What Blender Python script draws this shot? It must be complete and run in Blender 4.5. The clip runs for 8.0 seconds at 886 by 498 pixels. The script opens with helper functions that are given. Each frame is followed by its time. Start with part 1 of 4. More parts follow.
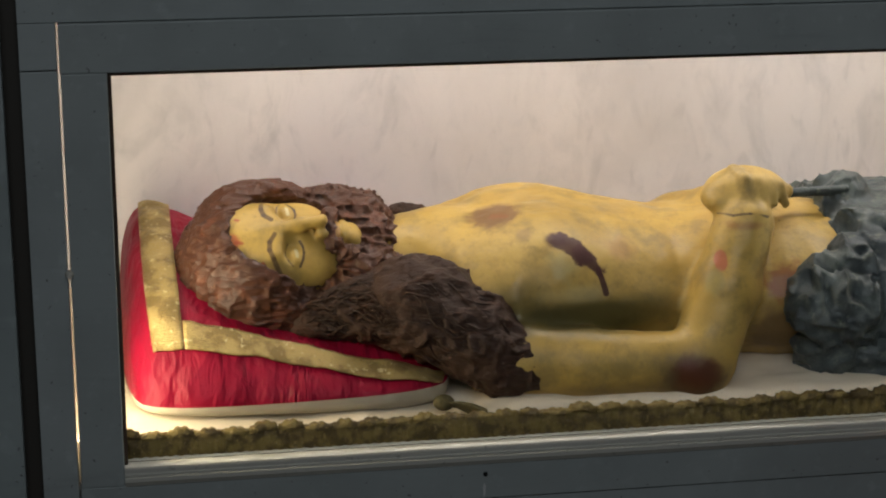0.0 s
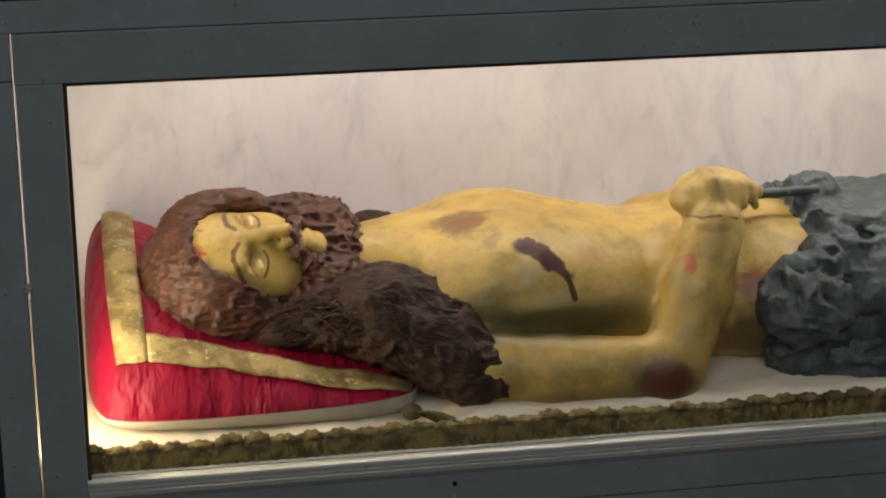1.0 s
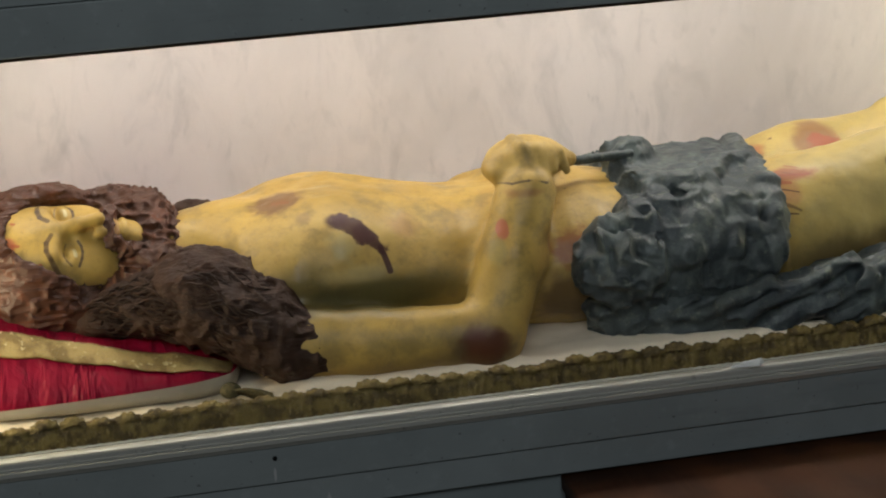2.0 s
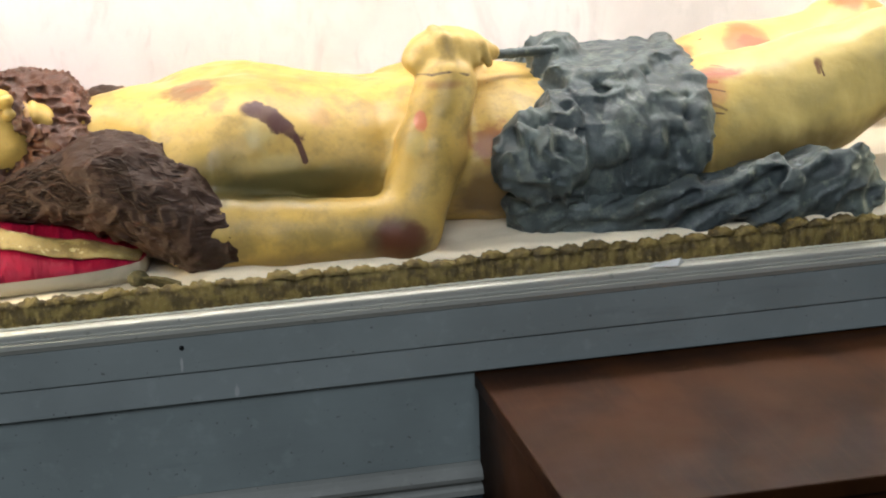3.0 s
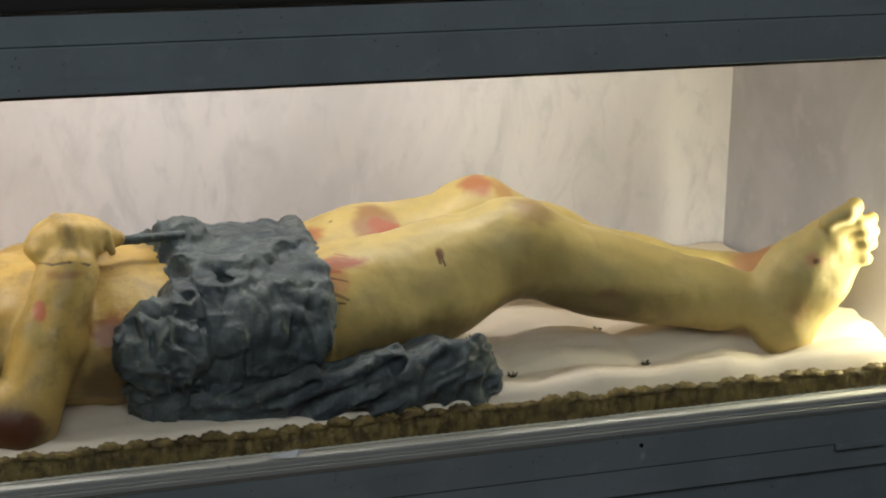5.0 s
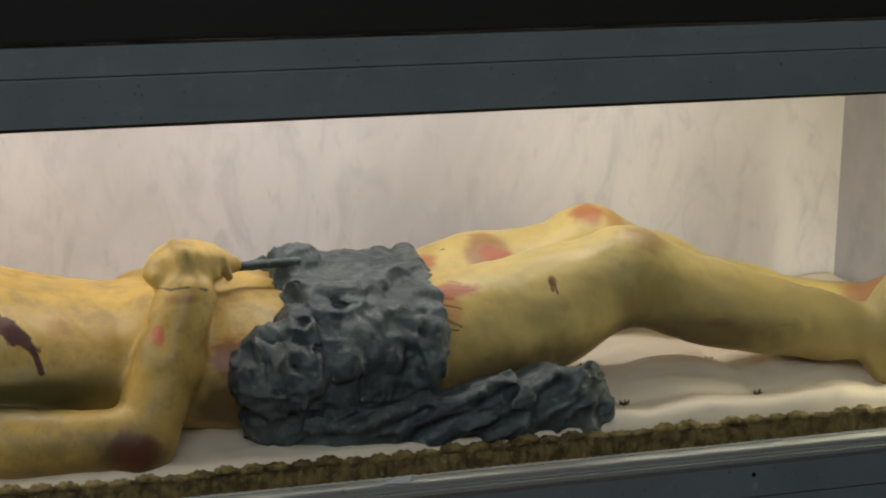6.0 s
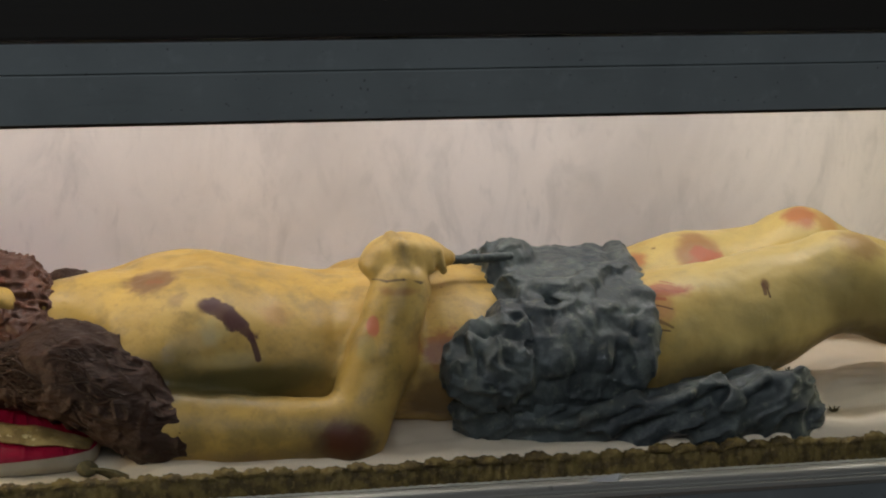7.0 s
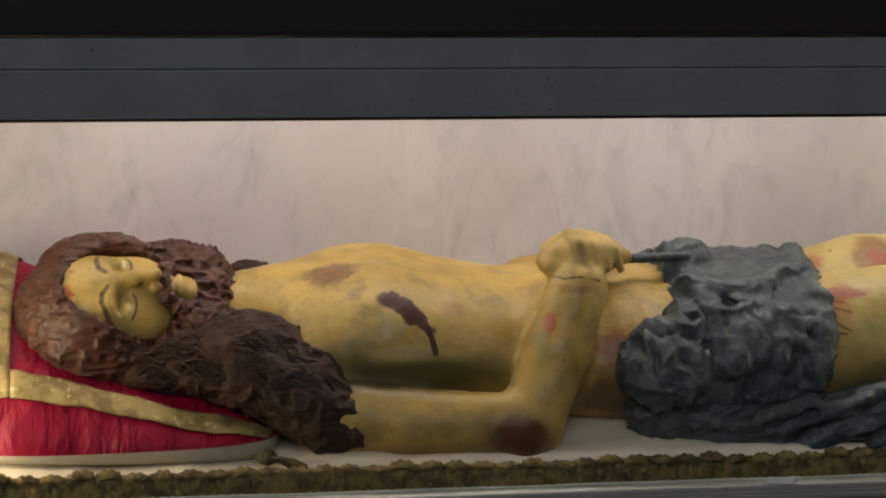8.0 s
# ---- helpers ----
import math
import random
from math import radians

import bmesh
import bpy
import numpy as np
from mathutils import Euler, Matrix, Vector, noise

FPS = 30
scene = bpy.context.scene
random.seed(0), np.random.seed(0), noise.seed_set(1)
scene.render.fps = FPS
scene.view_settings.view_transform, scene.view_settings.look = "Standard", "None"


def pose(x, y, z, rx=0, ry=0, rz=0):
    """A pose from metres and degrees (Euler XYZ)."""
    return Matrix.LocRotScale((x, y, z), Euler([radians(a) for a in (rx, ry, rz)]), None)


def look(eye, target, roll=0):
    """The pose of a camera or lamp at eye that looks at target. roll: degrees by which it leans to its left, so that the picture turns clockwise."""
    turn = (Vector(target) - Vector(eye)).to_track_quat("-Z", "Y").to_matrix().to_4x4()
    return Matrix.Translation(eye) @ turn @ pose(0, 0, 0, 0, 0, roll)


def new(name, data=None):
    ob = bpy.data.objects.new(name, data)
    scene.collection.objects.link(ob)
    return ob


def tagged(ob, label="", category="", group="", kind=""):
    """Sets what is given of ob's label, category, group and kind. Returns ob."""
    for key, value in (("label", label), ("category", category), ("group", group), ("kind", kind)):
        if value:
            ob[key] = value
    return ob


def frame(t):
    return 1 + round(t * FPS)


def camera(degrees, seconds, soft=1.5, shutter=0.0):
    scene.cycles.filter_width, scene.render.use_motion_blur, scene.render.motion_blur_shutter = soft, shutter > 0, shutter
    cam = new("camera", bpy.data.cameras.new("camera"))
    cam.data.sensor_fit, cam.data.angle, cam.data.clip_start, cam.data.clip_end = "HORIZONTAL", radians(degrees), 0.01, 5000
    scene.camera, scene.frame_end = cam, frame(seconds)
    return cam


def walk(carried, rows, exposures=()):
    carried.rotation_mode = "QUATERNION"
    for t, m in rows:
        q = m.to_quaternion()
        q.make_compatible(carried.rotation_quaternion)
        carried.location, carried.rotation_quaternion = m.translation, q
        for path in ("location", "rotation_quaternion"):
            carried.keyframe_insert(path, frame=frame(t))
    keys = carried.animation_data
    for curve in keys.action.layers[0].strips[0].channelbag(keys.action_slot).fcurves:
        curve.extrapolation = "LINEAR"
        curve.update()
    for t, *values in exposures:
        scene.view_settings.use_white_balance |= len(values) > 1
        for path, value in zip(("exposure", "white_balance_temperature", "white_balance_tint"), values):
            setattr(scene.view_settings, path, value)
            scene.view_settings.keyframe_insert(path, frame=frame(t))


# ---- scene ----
cam = camera(24.5, 8.0, soft=2.0)
METRES, EYE, TILT, LEAN, TURN = 8.0, 1.5, 0.0, 0.0, -12.8
PATH = [
    (0, (-0.011, -1.98, 0.846), (0.313, -0.098, 0.251), 0.3),
    (0.5, (0.016, -1.957, 0.829), (0.331, -0.075, 0.23), -0.1),
    (1, (0.018, -1.958, 0.841), (0.353, -0.077, 0.25), -0.5),
    (1.5, (0.085, -1.973, 0.85), (0.465, -0.105, 0.247), -0.6),
    (2, (0.169, -2.03, 0.741), (0.545, -0.138, 0.212), -3.5),
    (2.2, (0.169, -2.012, 0.636), (0.582, -0.12, 0.137), -3.9),
    (3.3, (0.234, -2.009, 0.745), (0.652, -0.173, 0.071), -0.8),
    (3.5, (0.23, -1.99, 0.778), (0.683, -0.177, 0.066), -0.1),
    (4, (0.29, -2.019, 0.775), (0.834, -0.191, 0.173), 1.0),
    (4.5, (0.319, -2.015, 0.813), (0.978, -0.216, 0.242), 1.6),
    (4.7, (0.324, -2.022, 0.818), (1.011, -0.226, 0.267), 1.4),
    (6, (0.298, -2.037, 0.812), (0.893, -0.193, 0.316), 0.8),
    (6.5, (0.273, -2.035, 0.827), (0.804, -0.176, 0.315), 1.0),
    (7, (0.255, -2.033, 0.828), (0.682, -0.148, 0.314), 1.3),
    (7.5, (0.236, -2.038, 0.822), (0.581, -0.133, 0.319), 1.4),
    (8, (0.215, -2.039, 0.828), (0.503, -0.129, 0.31), 1.3),
]
walk(cam, [(t, look(eye, target, roll)) for t, eye, target, roll in PATH],
     [(0.0, -0.10, 6500, 12), (1.5, -0.02, 6500, 12), (2.0, -0.04, 6450, 10), (2.5, 0.45, 6300, 10), (3.3, 1.22, 6150, 10), (3.6, 1.22, 6100, 10), (4.0, 0.90, 6050, 10),
      (4.5, 0.42, 6050, 10), (4.8, 0.10, 6100, 10), (6.0, -0.18, 6250, 10), (7.0, -0.36, 6350, 13), (8.0, -0.47, 6500, 15)])

# ---- light ----
world = bpy.data.worlds.new("world")
scene.world = world
world.use_nodes = True
world.node_tree.nodes["Background"].inputs[0].default_value = (0.55, 0.62, 0.7, 1)
world.node_tree.nodes["Background"].inputs[1].default_value = 0.02


def area_lamp(name, place, target, sx, sy, watts, colour):
    data = bpy.data.lights.new(name, "AREA")
    data.shape, data.size, data.size_y, data.energy, data.color = "RECTANGLE", sx, sy, watts, colour
    ob = new(name, data)
    ob.matrix_world = look(place, target)
    return ob


# added fill lamp, high behind the viewer, for the church's cool ambient light
area_lamp("ambient_fill_light", (0.0, -3.2, 2.6), (0.7, 0, 0.1), 2.4, 1.6, 27.0, (0.86, 0.94, 1.0))
# strip lamp under the ceiling of the niche, and one behind each stile
area_lamp("niche_strip_light", (0.745, 0.27, 0.485), (0.745, 0.29, 0.0), 1.42, 0.05, 3.9, (1.0, 0.955, 0.90))
area_lamp("stile_light_left", (-0.046, 0.045, 0.140), (0.16, 0.16, 0.140), 0.022, 0.27, 1.05, (1.0, 0.89, 0.60))
area_lamp("stile_light_right", (1.768, 0.046, 0.140), (1.52, 0.15, 0.140), 0.03, 0.27, 1.75, (1.0, 0.95, 0.64))


# ---- materials ----
def socket(node, *names):
    for n in names:
        if n in node.inputs:
            return node.inputs[n]


class Mat:
    """A node material with a Principled shader and a few shorthands."""

    def __init__(self, name, base=(0.5, 0.5, 0.5), rough=0.6, metal=0.0, spec=0.4):
        self.m = bpy.data.materials.new(name)
        self.m.use_nodes = True
        self.t = self.m.node_tree
        self.b = self.t.nodes["Principled BSDF"]
        self.b.inputs["Base Color"].default_value = (*base, 1)
        self.b.inputs["Roughness"].default_value = rough
        self.b.inputs["Metallic"].default_value = metal
        socket(self.b, "Specular IOR Level").default_value = spec
        self.col = None
        self.base = base
        self.coord = self.t.nodes.new("ShaderNodeNewGeometry").outputs["Position"]

    def node(self, kind, **vals):
        n = self.t.nodes.new(kind)
        for k, v in vals.items():
            n.inputs[k].default_value = v
        return n

    def link(self, a, b):
        self.t.links.new(a, b)

    def mapped(self, scale=(1, 1, 1), rot=(0, 0, 0), loc=(0, 0, 0)):
        n = self.node("ShaderNodeMapping", Scale=scale, Rotation=[radians(a) for a in rot], Location=loc)
        self.link(self.coord, n.inputs["Vector"])
        return n.outputs[0]

    def noise(self, scale, detail=4, rough=0.55, vec=None, dist=0.0):
        n = self.node("ShaderNodeTexNoise", Scale=scale, Detail=detail, Roughness=rough, Distortion=dist)
        self.link(vec or self.coord, n.inputs["Vector"])
        return n.outputs["Fac"]

    def ramp(self, fac, lo, hi, a=0.0, b=1.0):
        n = self.node("ShaderNodeMapRange")
        n.interpolation_type = "SMOOTHSTEP"
        for k, v in (("From Min", lo), ("From Max", hi), ("To Min", a), ("To Max", b)):
            n.inputs[k].default_value = v
        self.link(fac, n.inputs["Value"])
        return n.outputs[0]

    def mix(self, fac, colour, mode="MIX"):
        n = self.t.nodes.new("ShaderNodeMixRGB")
        n.blend_type = mode
        if self.col is None:
            n.inputs[1].default_value = (*self.base, 1)
        else:
            self.link(self.col, n.inputs[1])
        n.inputs[2].default_value = (*colour, 1)
        if isinstance(fac, float):
            n.inputs[0].default_value = fac
        else:
            self.link(fac, n.inputs[0])
        self.col = n.outputs[0]
        self.link(self.col, self.b.inputs["Base Color"])
        return self

    def maths(self, op, a, b):
        n = self.t.nodes.new("ShaderNodeMath")
        n.operation = op
        for i, v in enumerate((a, b)):
            if isinstance(v, (int, float)):
                n.inputs[i].default_value = v
            else:
                self.link(v, n.inputs[i])
        return n.outputs[0]

    def stain(self, place, radii, colour, strength=1.0, soft=0.4, ragged=0.25, grain=60.0, rot=(0, 0, 0)):
        """A painted mark of an uneven oval outline round a place."""
        sub = self.t.nodes.new("ShaderNodeVectorMath")
        sub.operation = "SUBTRACT"
        self.link(self.coord, sub.inputs[0])
        sub.inputs[1].default_value = place
        turn = self.node("ShaderNodeMapping", Rotation=[radians(a) for a in rot])
        self.link(sub.outputs[0], turn.inputs["Vector"])
        div = self.t.nodes.new("ShaderNodeVectorMath")
        div.operation = "DIVIDE"
        self.link(turn.outputs[0], div.inputs[0])
        div.inputs[1].default_value = radii
        ln = self.t.nodes.new("ShaderNodeVectorMath")
        ln.operation = "LENGTH"
        self.link(div.outputs[0], ln.inputs[0])
        wob = self.maths("MULTIPLY", self.maths("SUBTRACT", self.noise(grain, 4), 0.5), ragged * 4)
        d = self.maths("ADD", ln.outputs["Value"], wob)
        return self.mix(self.ramp(d, 1.0 - soft, 1.0 + soft * 0.3, strength, 0.0), colour)

    def stroke(self, a, b, ra, colour, strength=0.9, soft=0.4, ragged=0.2, grain=90.0):
        """A painted stroke from a to b with an uneven edge."""
        ba = Vector(b) - Vector(a)
        sub = self.t.nodes.new("ShaderNodeVectorMath")
        sub.operation = "SUBTRACT"
        self.link(self.coord, sub.inputs[0])
        sub.inputs[1].default_value = a
        dot = self.t.nodes.new("ShaderNodeVectorMath")
        dot.operation = "DOT_PRODUCT"
        self.link(sub.outputs[0], dot.inputs[0])
        dot.inputs[1].default_value = ba / ba.length_squared
        h = self.ramp(dot.outputs["Value"], 0.0, 1.0)
        self.t.nodes[-1].interpolation_type = "LINEAR"
        along = self.t.nodes.new("ShaderNodeVectorMath")
        along.operation = "SCALE"
        along.inputs[0].default_value = ba
        self.link(h, along.inputs["Scale"])
        dist = self.t.nodes.new("ShaderNodeVectorMath")
        dist.operation = "DISTANCE"
        self.link(sub.outputs[0], dist.inputs[0])
        self.link(along.outputs[0], dist.inputs[1])
        d = self.maths("DIVIDE", dist.outputs["Value"], ra)
        if ragged:
            d = self.maths("ADD", d, self.maths("MULTIPLY", self.maths("SUBTRACT", self.noise(grain, 4), 0.5), ragged * 4))
        return self.mix(self.ramp(d, 1.0 - soft, 1.0 + soft * 0.3, strength, 0.0), colour)

    def rough_from(self, fac, a, b):
        self.link(self.ramp(fac, 0.3, 0.7, a, b), self.b.inputs["Roughness"])
        return self

    def bump(self, fac, strength=0.3, distance=0.002):
        n = self.node("ShaderNodeBump", Strength=strength, Distance=distance)
        self.link(fac, n.inputs["Height"])
        old = self.b.inputs["Normal"].links
        if old:
            self.link(old[0].from_socket, n.inputs["Normal"])
        self.link(n.outputs[0], self.b.inputs["Normal"])
        return self


def paint_grey(name, base, rough=0.55):
    m = Mat(name, base, rough)
    m.mix(m.ramp(m.noise(7, 5), 0.35, 0.7, 0.0, 0.5), tuple(c * 0.72 for c in base))
    m.mix(m.ramp(m.noise(45, 4), 0.55, 0.75, 0.0, 0.35), tuple(min(1, c * 1.35) for c in base))
    m.mix(m.ramp(m.noise(4, 5, vec=m.mapped((1, 1, 9))), 0.58, 0.75, 0.0, 0.4), tuple(c * 0.55 for c in base))
    m.mix(m.ramp(m.noise(160, 3), 0.68, 0.74, 0.0, 0.6), (0.07, 0.06, 0.05))
    m.bump(m.noise(60, 4, vec=m.mapped((0.3, 1, 3))), 0.25, 0.001)
    m.rough_from(m.noise(20), rough - 0.12, rough + 0.15)
    return m


DOOR = paint_grey("blue_grey_paint", (0.36, 0.395, 0.385))
CASING = paint_grey("blue_grey_casing_paint", (0.375, 0.412, 0.405))
PANEL = paint_grey("blue_grey_panel_paint", (0.32, 0.365, 0.36))
DARK = paint_grey("dark_blue_paint", (0.05, 0.06, 0.075))
BEAD = Mat("worn_white_bead_paint", (0.54, 0.525, 0.46), 0.9, spec=0.04)
BEAD.mix(BEAD.ramp(BEAD.noise(30, 5, vec=BEAD.mapped((0.25, 1, 1))), 0.45, 0.72, 0, 0.5), (0.48, 0.47, 0.42))
BEAD.mix(BEAD.ramp(BEAD.noise(140, 4), 0.62, 0.74, 0, 0.5), (0.20, 0.19, 0.16))
MOULD = paint_grey("worn_grey_moulding_paint", (0.40, 0.40, 0.37))

DOOR.stain((0.376, -0.002, -0.053), (0.0018, 0.01, 0.009), (0.62, 0.62, 0.60), 0.9, 0.4, 0.25, 200.0)
DOOR.stain((1.345, -0.002, -0.048), (0.004, 0.01, 0.006), (0.60, 0.60, 0.58), 0.7, 0.4, 0.3, 200.0)
CASING.stain((0.432, 0.001, -0.090), (0.0028, 0.01, 0.008), (0.60, 0.60, 0.58), 0.8, 0.4, 0.3, 200.0)

BLACKWOOD = Mat("black_brown_wood", (0.048, 0.043, 0.036), 0.5)
BLACKWOOD.mix(BLACKWOOD.ramp(BLACKWOOD.noise(12, 5, vec=BLACKWOOD.mapped((0.2, 1, 4))), 0.4, 0.7, 0, 0.6), (0.05, 0.042, 0.034))
BLACKWOOD.bump(BLACKWOOD.noise(40, 4, vec=BLACKWOOD.mapped((0.1, 1, 4))), 0.2, 0.001)

WOOD = Mat("brown_varnished_wood", (0.056, 0.019, 0.0055), 0.55, spec=0.10)
WOOD.mix(WOOD.ramp(WOOD.noise(3.5, 5, vec=WOOD.mapped((1.6, 1, 1), (0, 0, 25)), dist=0.6), 0.40, 0.68, 0, 0.8), (0.020, 0.0075, 0.003))
WOOD.mix(WOOD.ramp(WOOD.noise(60, 4, vec=WOOD.mapped((2.5, 0.08, 1))), 0.5, 0.75, 0, 0.35), (0.058, 0.023, 0.008))
WOOD.mix(WOOD.ramp(WOOD.noise(3.3, 3), 0.5, 0.72, 0, 0.6), (0.060, 0.026, 0.011))
WOOD.bump(WOOD.noise(50, 4, vec=WOOD.mapped((2, 0.1, 1))), 0.15, 0.0006).rough_from(WOOD.noise(6), 0.45, 0.62)

STONE = Mat("white_marble", (0.72, 0.675, 0.66), 0.5)
STONE.mix(STONE.ramp(STONE.noise(3.2, 6, 0.6, STONE.mapped((1, 1, 0.6), (0, 20, 0)), 0.8), 0.42, 0.69, 0, 0.85), (0.56, 0.53, 0.52))
STONE.mix(STONE.ramp(STONE.noise(9, 6, 0.65, STONE.mapped((1.7, 1, 0.75), (0, 30, 0)), 1.2), 0.48, 0.72, 0, 0.52), (0.49, 0.47, 0.47))
STONE.mix(STONE.ramp(STONE.noise(24, 5, 0.6, STONE.mapped((1.8, 1, 0.8), (0, 24, 0)), 0.5), 0.54, 0.72, 0, 0.40), (0.47, 0.45, 0.45))
STONE.rough_from(STONE.noise(12), 0.35, 0.6)

GREYSTONE = Mat("grey_marble", (0.47, 0.45, 0.44), 0.4)
GREYSTONE.mix(GREYSTONE.ramp(GREYSTONE.noise(5, 6, 0.6, GREYSTONE.mapped((1, 1, 0.5)), 0.8), 0.42, 0.69, 0, 0.8), (0.36, 0.345, 0.335))
GREYSTONE.mix(GREYSTONE.ramp(GREYSTONE.noise(28, 5, 0.6), 0.52, 0.72, 0, 0.4), (0.55, 0.53, 0.51))

PLASTER = Mat("church_plaster", (0.30, 0.29, 0.27), 0.85)
PLASTER.mix(PLASTER.ramp(PLASTER.noise(2.5, 6), 0.4, 0.7, 0, 0.5), (0.22, 0.21, 0.2)).bump(PLASTER.noise(30, 5), 0.3, 0.004)
FLOORM = Mat("church_floor_stone", (0.12, 0.11, 0.10), 0.5)
FLOORM.mix(FLOORM.ramp(FLOORM.noise(3, 6), 0.4, 0.7, 0, 0.6), (0.07, 0.065, 0.06))

SATIN = Mat("cream_satin", (0.70, 0.60, 0.45), 0.55)
SATIN.mix(SATIN.ramp(SATIN.noise(5, 4), 0.45, 0.7, 0, 0.4), (0.60, 0.50, 0.36))
SATIN.mix(SATIN.ramp(SATIN.noise(30, 4), 0.6, 0.75, 0, 0.3), (0.52, 0.43, 0.31))
SATIN.bump(SATIN.noise(90, 4, vec=SATIN.mapped((0.4, 1.3, 1))), 0.2, 0.002)

VELVET = Mat("crimson_satin", (0.225, 0.003, 0.020), 0.48, spec=0.16)
VELVET.mix(VELVET.ramp(VELVET.noise(14, 4), 0.4, 0.7, 0, 0.6), (0.145, 0.002, 0.013))
VELVET.bump(VELVET.noise(11, 3, vec=VELVET.mapped((1.8, 0.6, 0.7), (0, 38, 0)), dist=0.7), 0.9, 0.020)
VELVET.bump(VELVET.noise(34, 3, vec=VELVET.mapped((1.6, 0.5, 0.6), (0, 30, 0)), dist=0.9), 0.6, 0.006)
VELVET.bump(VELVET.noise(300, 2), 0.15, 0.0006)
socket(VELVET.b, "Sheen Weight").default_value = 0.0
LINING = Mat("grey_beige_lining", (0.36, 0.32, 0.24), 0.7)
LINING.mix(LINING.ramp(LINING.noise(20, 4), 0.45, 0.7, 0, 0.5), (0.25, 0.22, 0.16)).bump(LINING.noise(70, 4), 0.3, 0.002)

GOLD = Mat("gold_galloon", (0.40, 0.29, 0.105), 0.42, 0.45)
GOLD.mix(GOLD.ramp(GOLD.noise(38, 4), 0.42, 0.60, 0, 0.8), (0.17, 0.11, 0.035))
GOLD.mix(GOLD.ramp(GOLD.noise(120, 3), 0.6, 0.7, 0, 0.6), (0.75, 0.64, 0.36))
GOLD.bump(GOLD.noise(260, 3, vec=GOLD.mapped((1, 2.2, 1))), 0.8, 0.0025)
LACE = Mat("tarnished_gold_lace", (0.185, 0.130, 0.034), 0.55, 0.2)
LACE.mix(LACE.ramp(LACE.noise(55, 4), 0.42, 0.62, 0, 0.8), (0.055, 0.035, 0.010))
LACE.mix(LACE.ramp(LACE.noise(210, 3), 0.58, 0.7, 0, 0.7), (0.28, 0.20, 0.07))
LACE.bump(LACE.noise(240, 3), 0.9, 0.003)
TUFT = Mat("olive_tuft_thread", (0.06, 0.05, 0.018), 0.8)
TUFT.mix(TUFT.ramp(TUFT.noise(200, 3), 0.4, 0.6, 0, 0.6), (0.12, 0.09, 0.03))

HAIR = Mat("brown_painted_hair", (0.080, 0.030, 0.014), 0.42, spec=0.35)
HAIR.mix(HAIR.ramp(HAIR.noise(16, 5), 0.4, 0.68, 0, 0.7), (0.048, 0.022, 0.014))
HAIR.mix(HAIR.ramp(HAIR.noise(55, 5), 0.52, 0.7, 0, 0.5), (0.19, 0.068, 0.035))
HAIR.bump(HAIR.noise(70, 4, vec=HAIR.mapped((0.5, 1.6, 1.6), (0, -30, 0)), dist=0.8), 0.8, 0.004).bump(HAIR.noise(130, 4), 0.5, 0.002)

LOCKS = Mat("dark_brown_real_hair", (0.036, 0.017, 0.009), 0.55, spec=0.25)
LOCKS.mix(LOCKS.ramp(LOCKS.noise(14, 5), 0.45, 0.68, 0, 0.7), (0.026, 0.015, 0.010))
LOCKS.mix(LOCKS.ramp(LOCKS.noise(60, 5, vec=LOCKS.mapped((1, 2, 2), (0, 35, 0))), 0.56, 0.72, 0, 0.6), (0.10, 0.042, 0.020))
LOCKS.mix(LOCKS.ramp(LOCKS.node("ShaderNodeNewGeometry").outputs["Random Per Island"], 0.55, 1.0, 0, 0.6), (0.058, 0.025, 0.012))
LOCKS.bump(LOCKS.noise(150, 4, vec=LOCKS.mapped((0.5, 2, 2), (0, 35, 0))), 0.8, 0.004)

CLOTH = Mat("blue_grey_stiffened_cloth", (0.060, 0.072, 0.070), 0.55, spec=0.3)
CLOTH.mix(CLOTH.ramp(CLOTH.noise(9, 5), 0.4, 0.66, 0, 0.75), (0.026, 0.035, 0.042))
CLOTH.mix(CLOTH.ramp(CLOTH.noise(24, 6, 0.7), 0.46, 0.66, 0, 0.65), (0.135, 0.158, 0.142))
CLOTH.mix(CLOTH.ramp(CLOTH.noise(70, 5, 0.7), 0.56, 0.68, 0, 0.5), (0.20, 0.22, 0.165))
CLOTH.bump(CLOTH.noise(48, 4, vec=CLOTH.mapped((1.6, 1, 0.5), (0, 20, 0)), dist=0.8), 0.45, 0.004).bump(CLOTH.noise(110, 5), 0.45, 0.002).rough_from(CLOTH.noise(20), 0.32, 0.6)

def skin_paint(name):
    m = Mat(name, (0.50, 0.325, 0.075), 0.45, spec=0.4)
    m.mix(m.ramp(m.noise(11, 5), 0.40, 0.66, 0, 0.75), (0.36, 0.225, 0.045))
    m.mix(m.ramp(m.noise(34, 5, 0.65, m.mapped((0.5, 1.4, 1.6))), 0.50, 0.70, 0, 0.28), (0.33, 0.205, 0.05))
    m.mix(m.ramp(m.noise(4.5, 4), 0.5, 0.72, 0, 0.5), (0.58, 0.40, 0.13))
    m.mix(m.ramp(m.noise(26, 6, 0.65), 0.46, 0.66, 0, 0.62), (0.24, 0.165, 0.055))
    m.mix(m.ramp(m.noise(85, 5, 0.7), 0.54, 0.72, 0, 0.42), (0.21, 0.135, 0.045))
    m.bump(m.noise(30, 4), 0.4, 0.005).bump(m.noise(220, 3), 0.25, 0.0008)
    m.rough_from(m.noise(18), 0.36, 0.58)
    return m


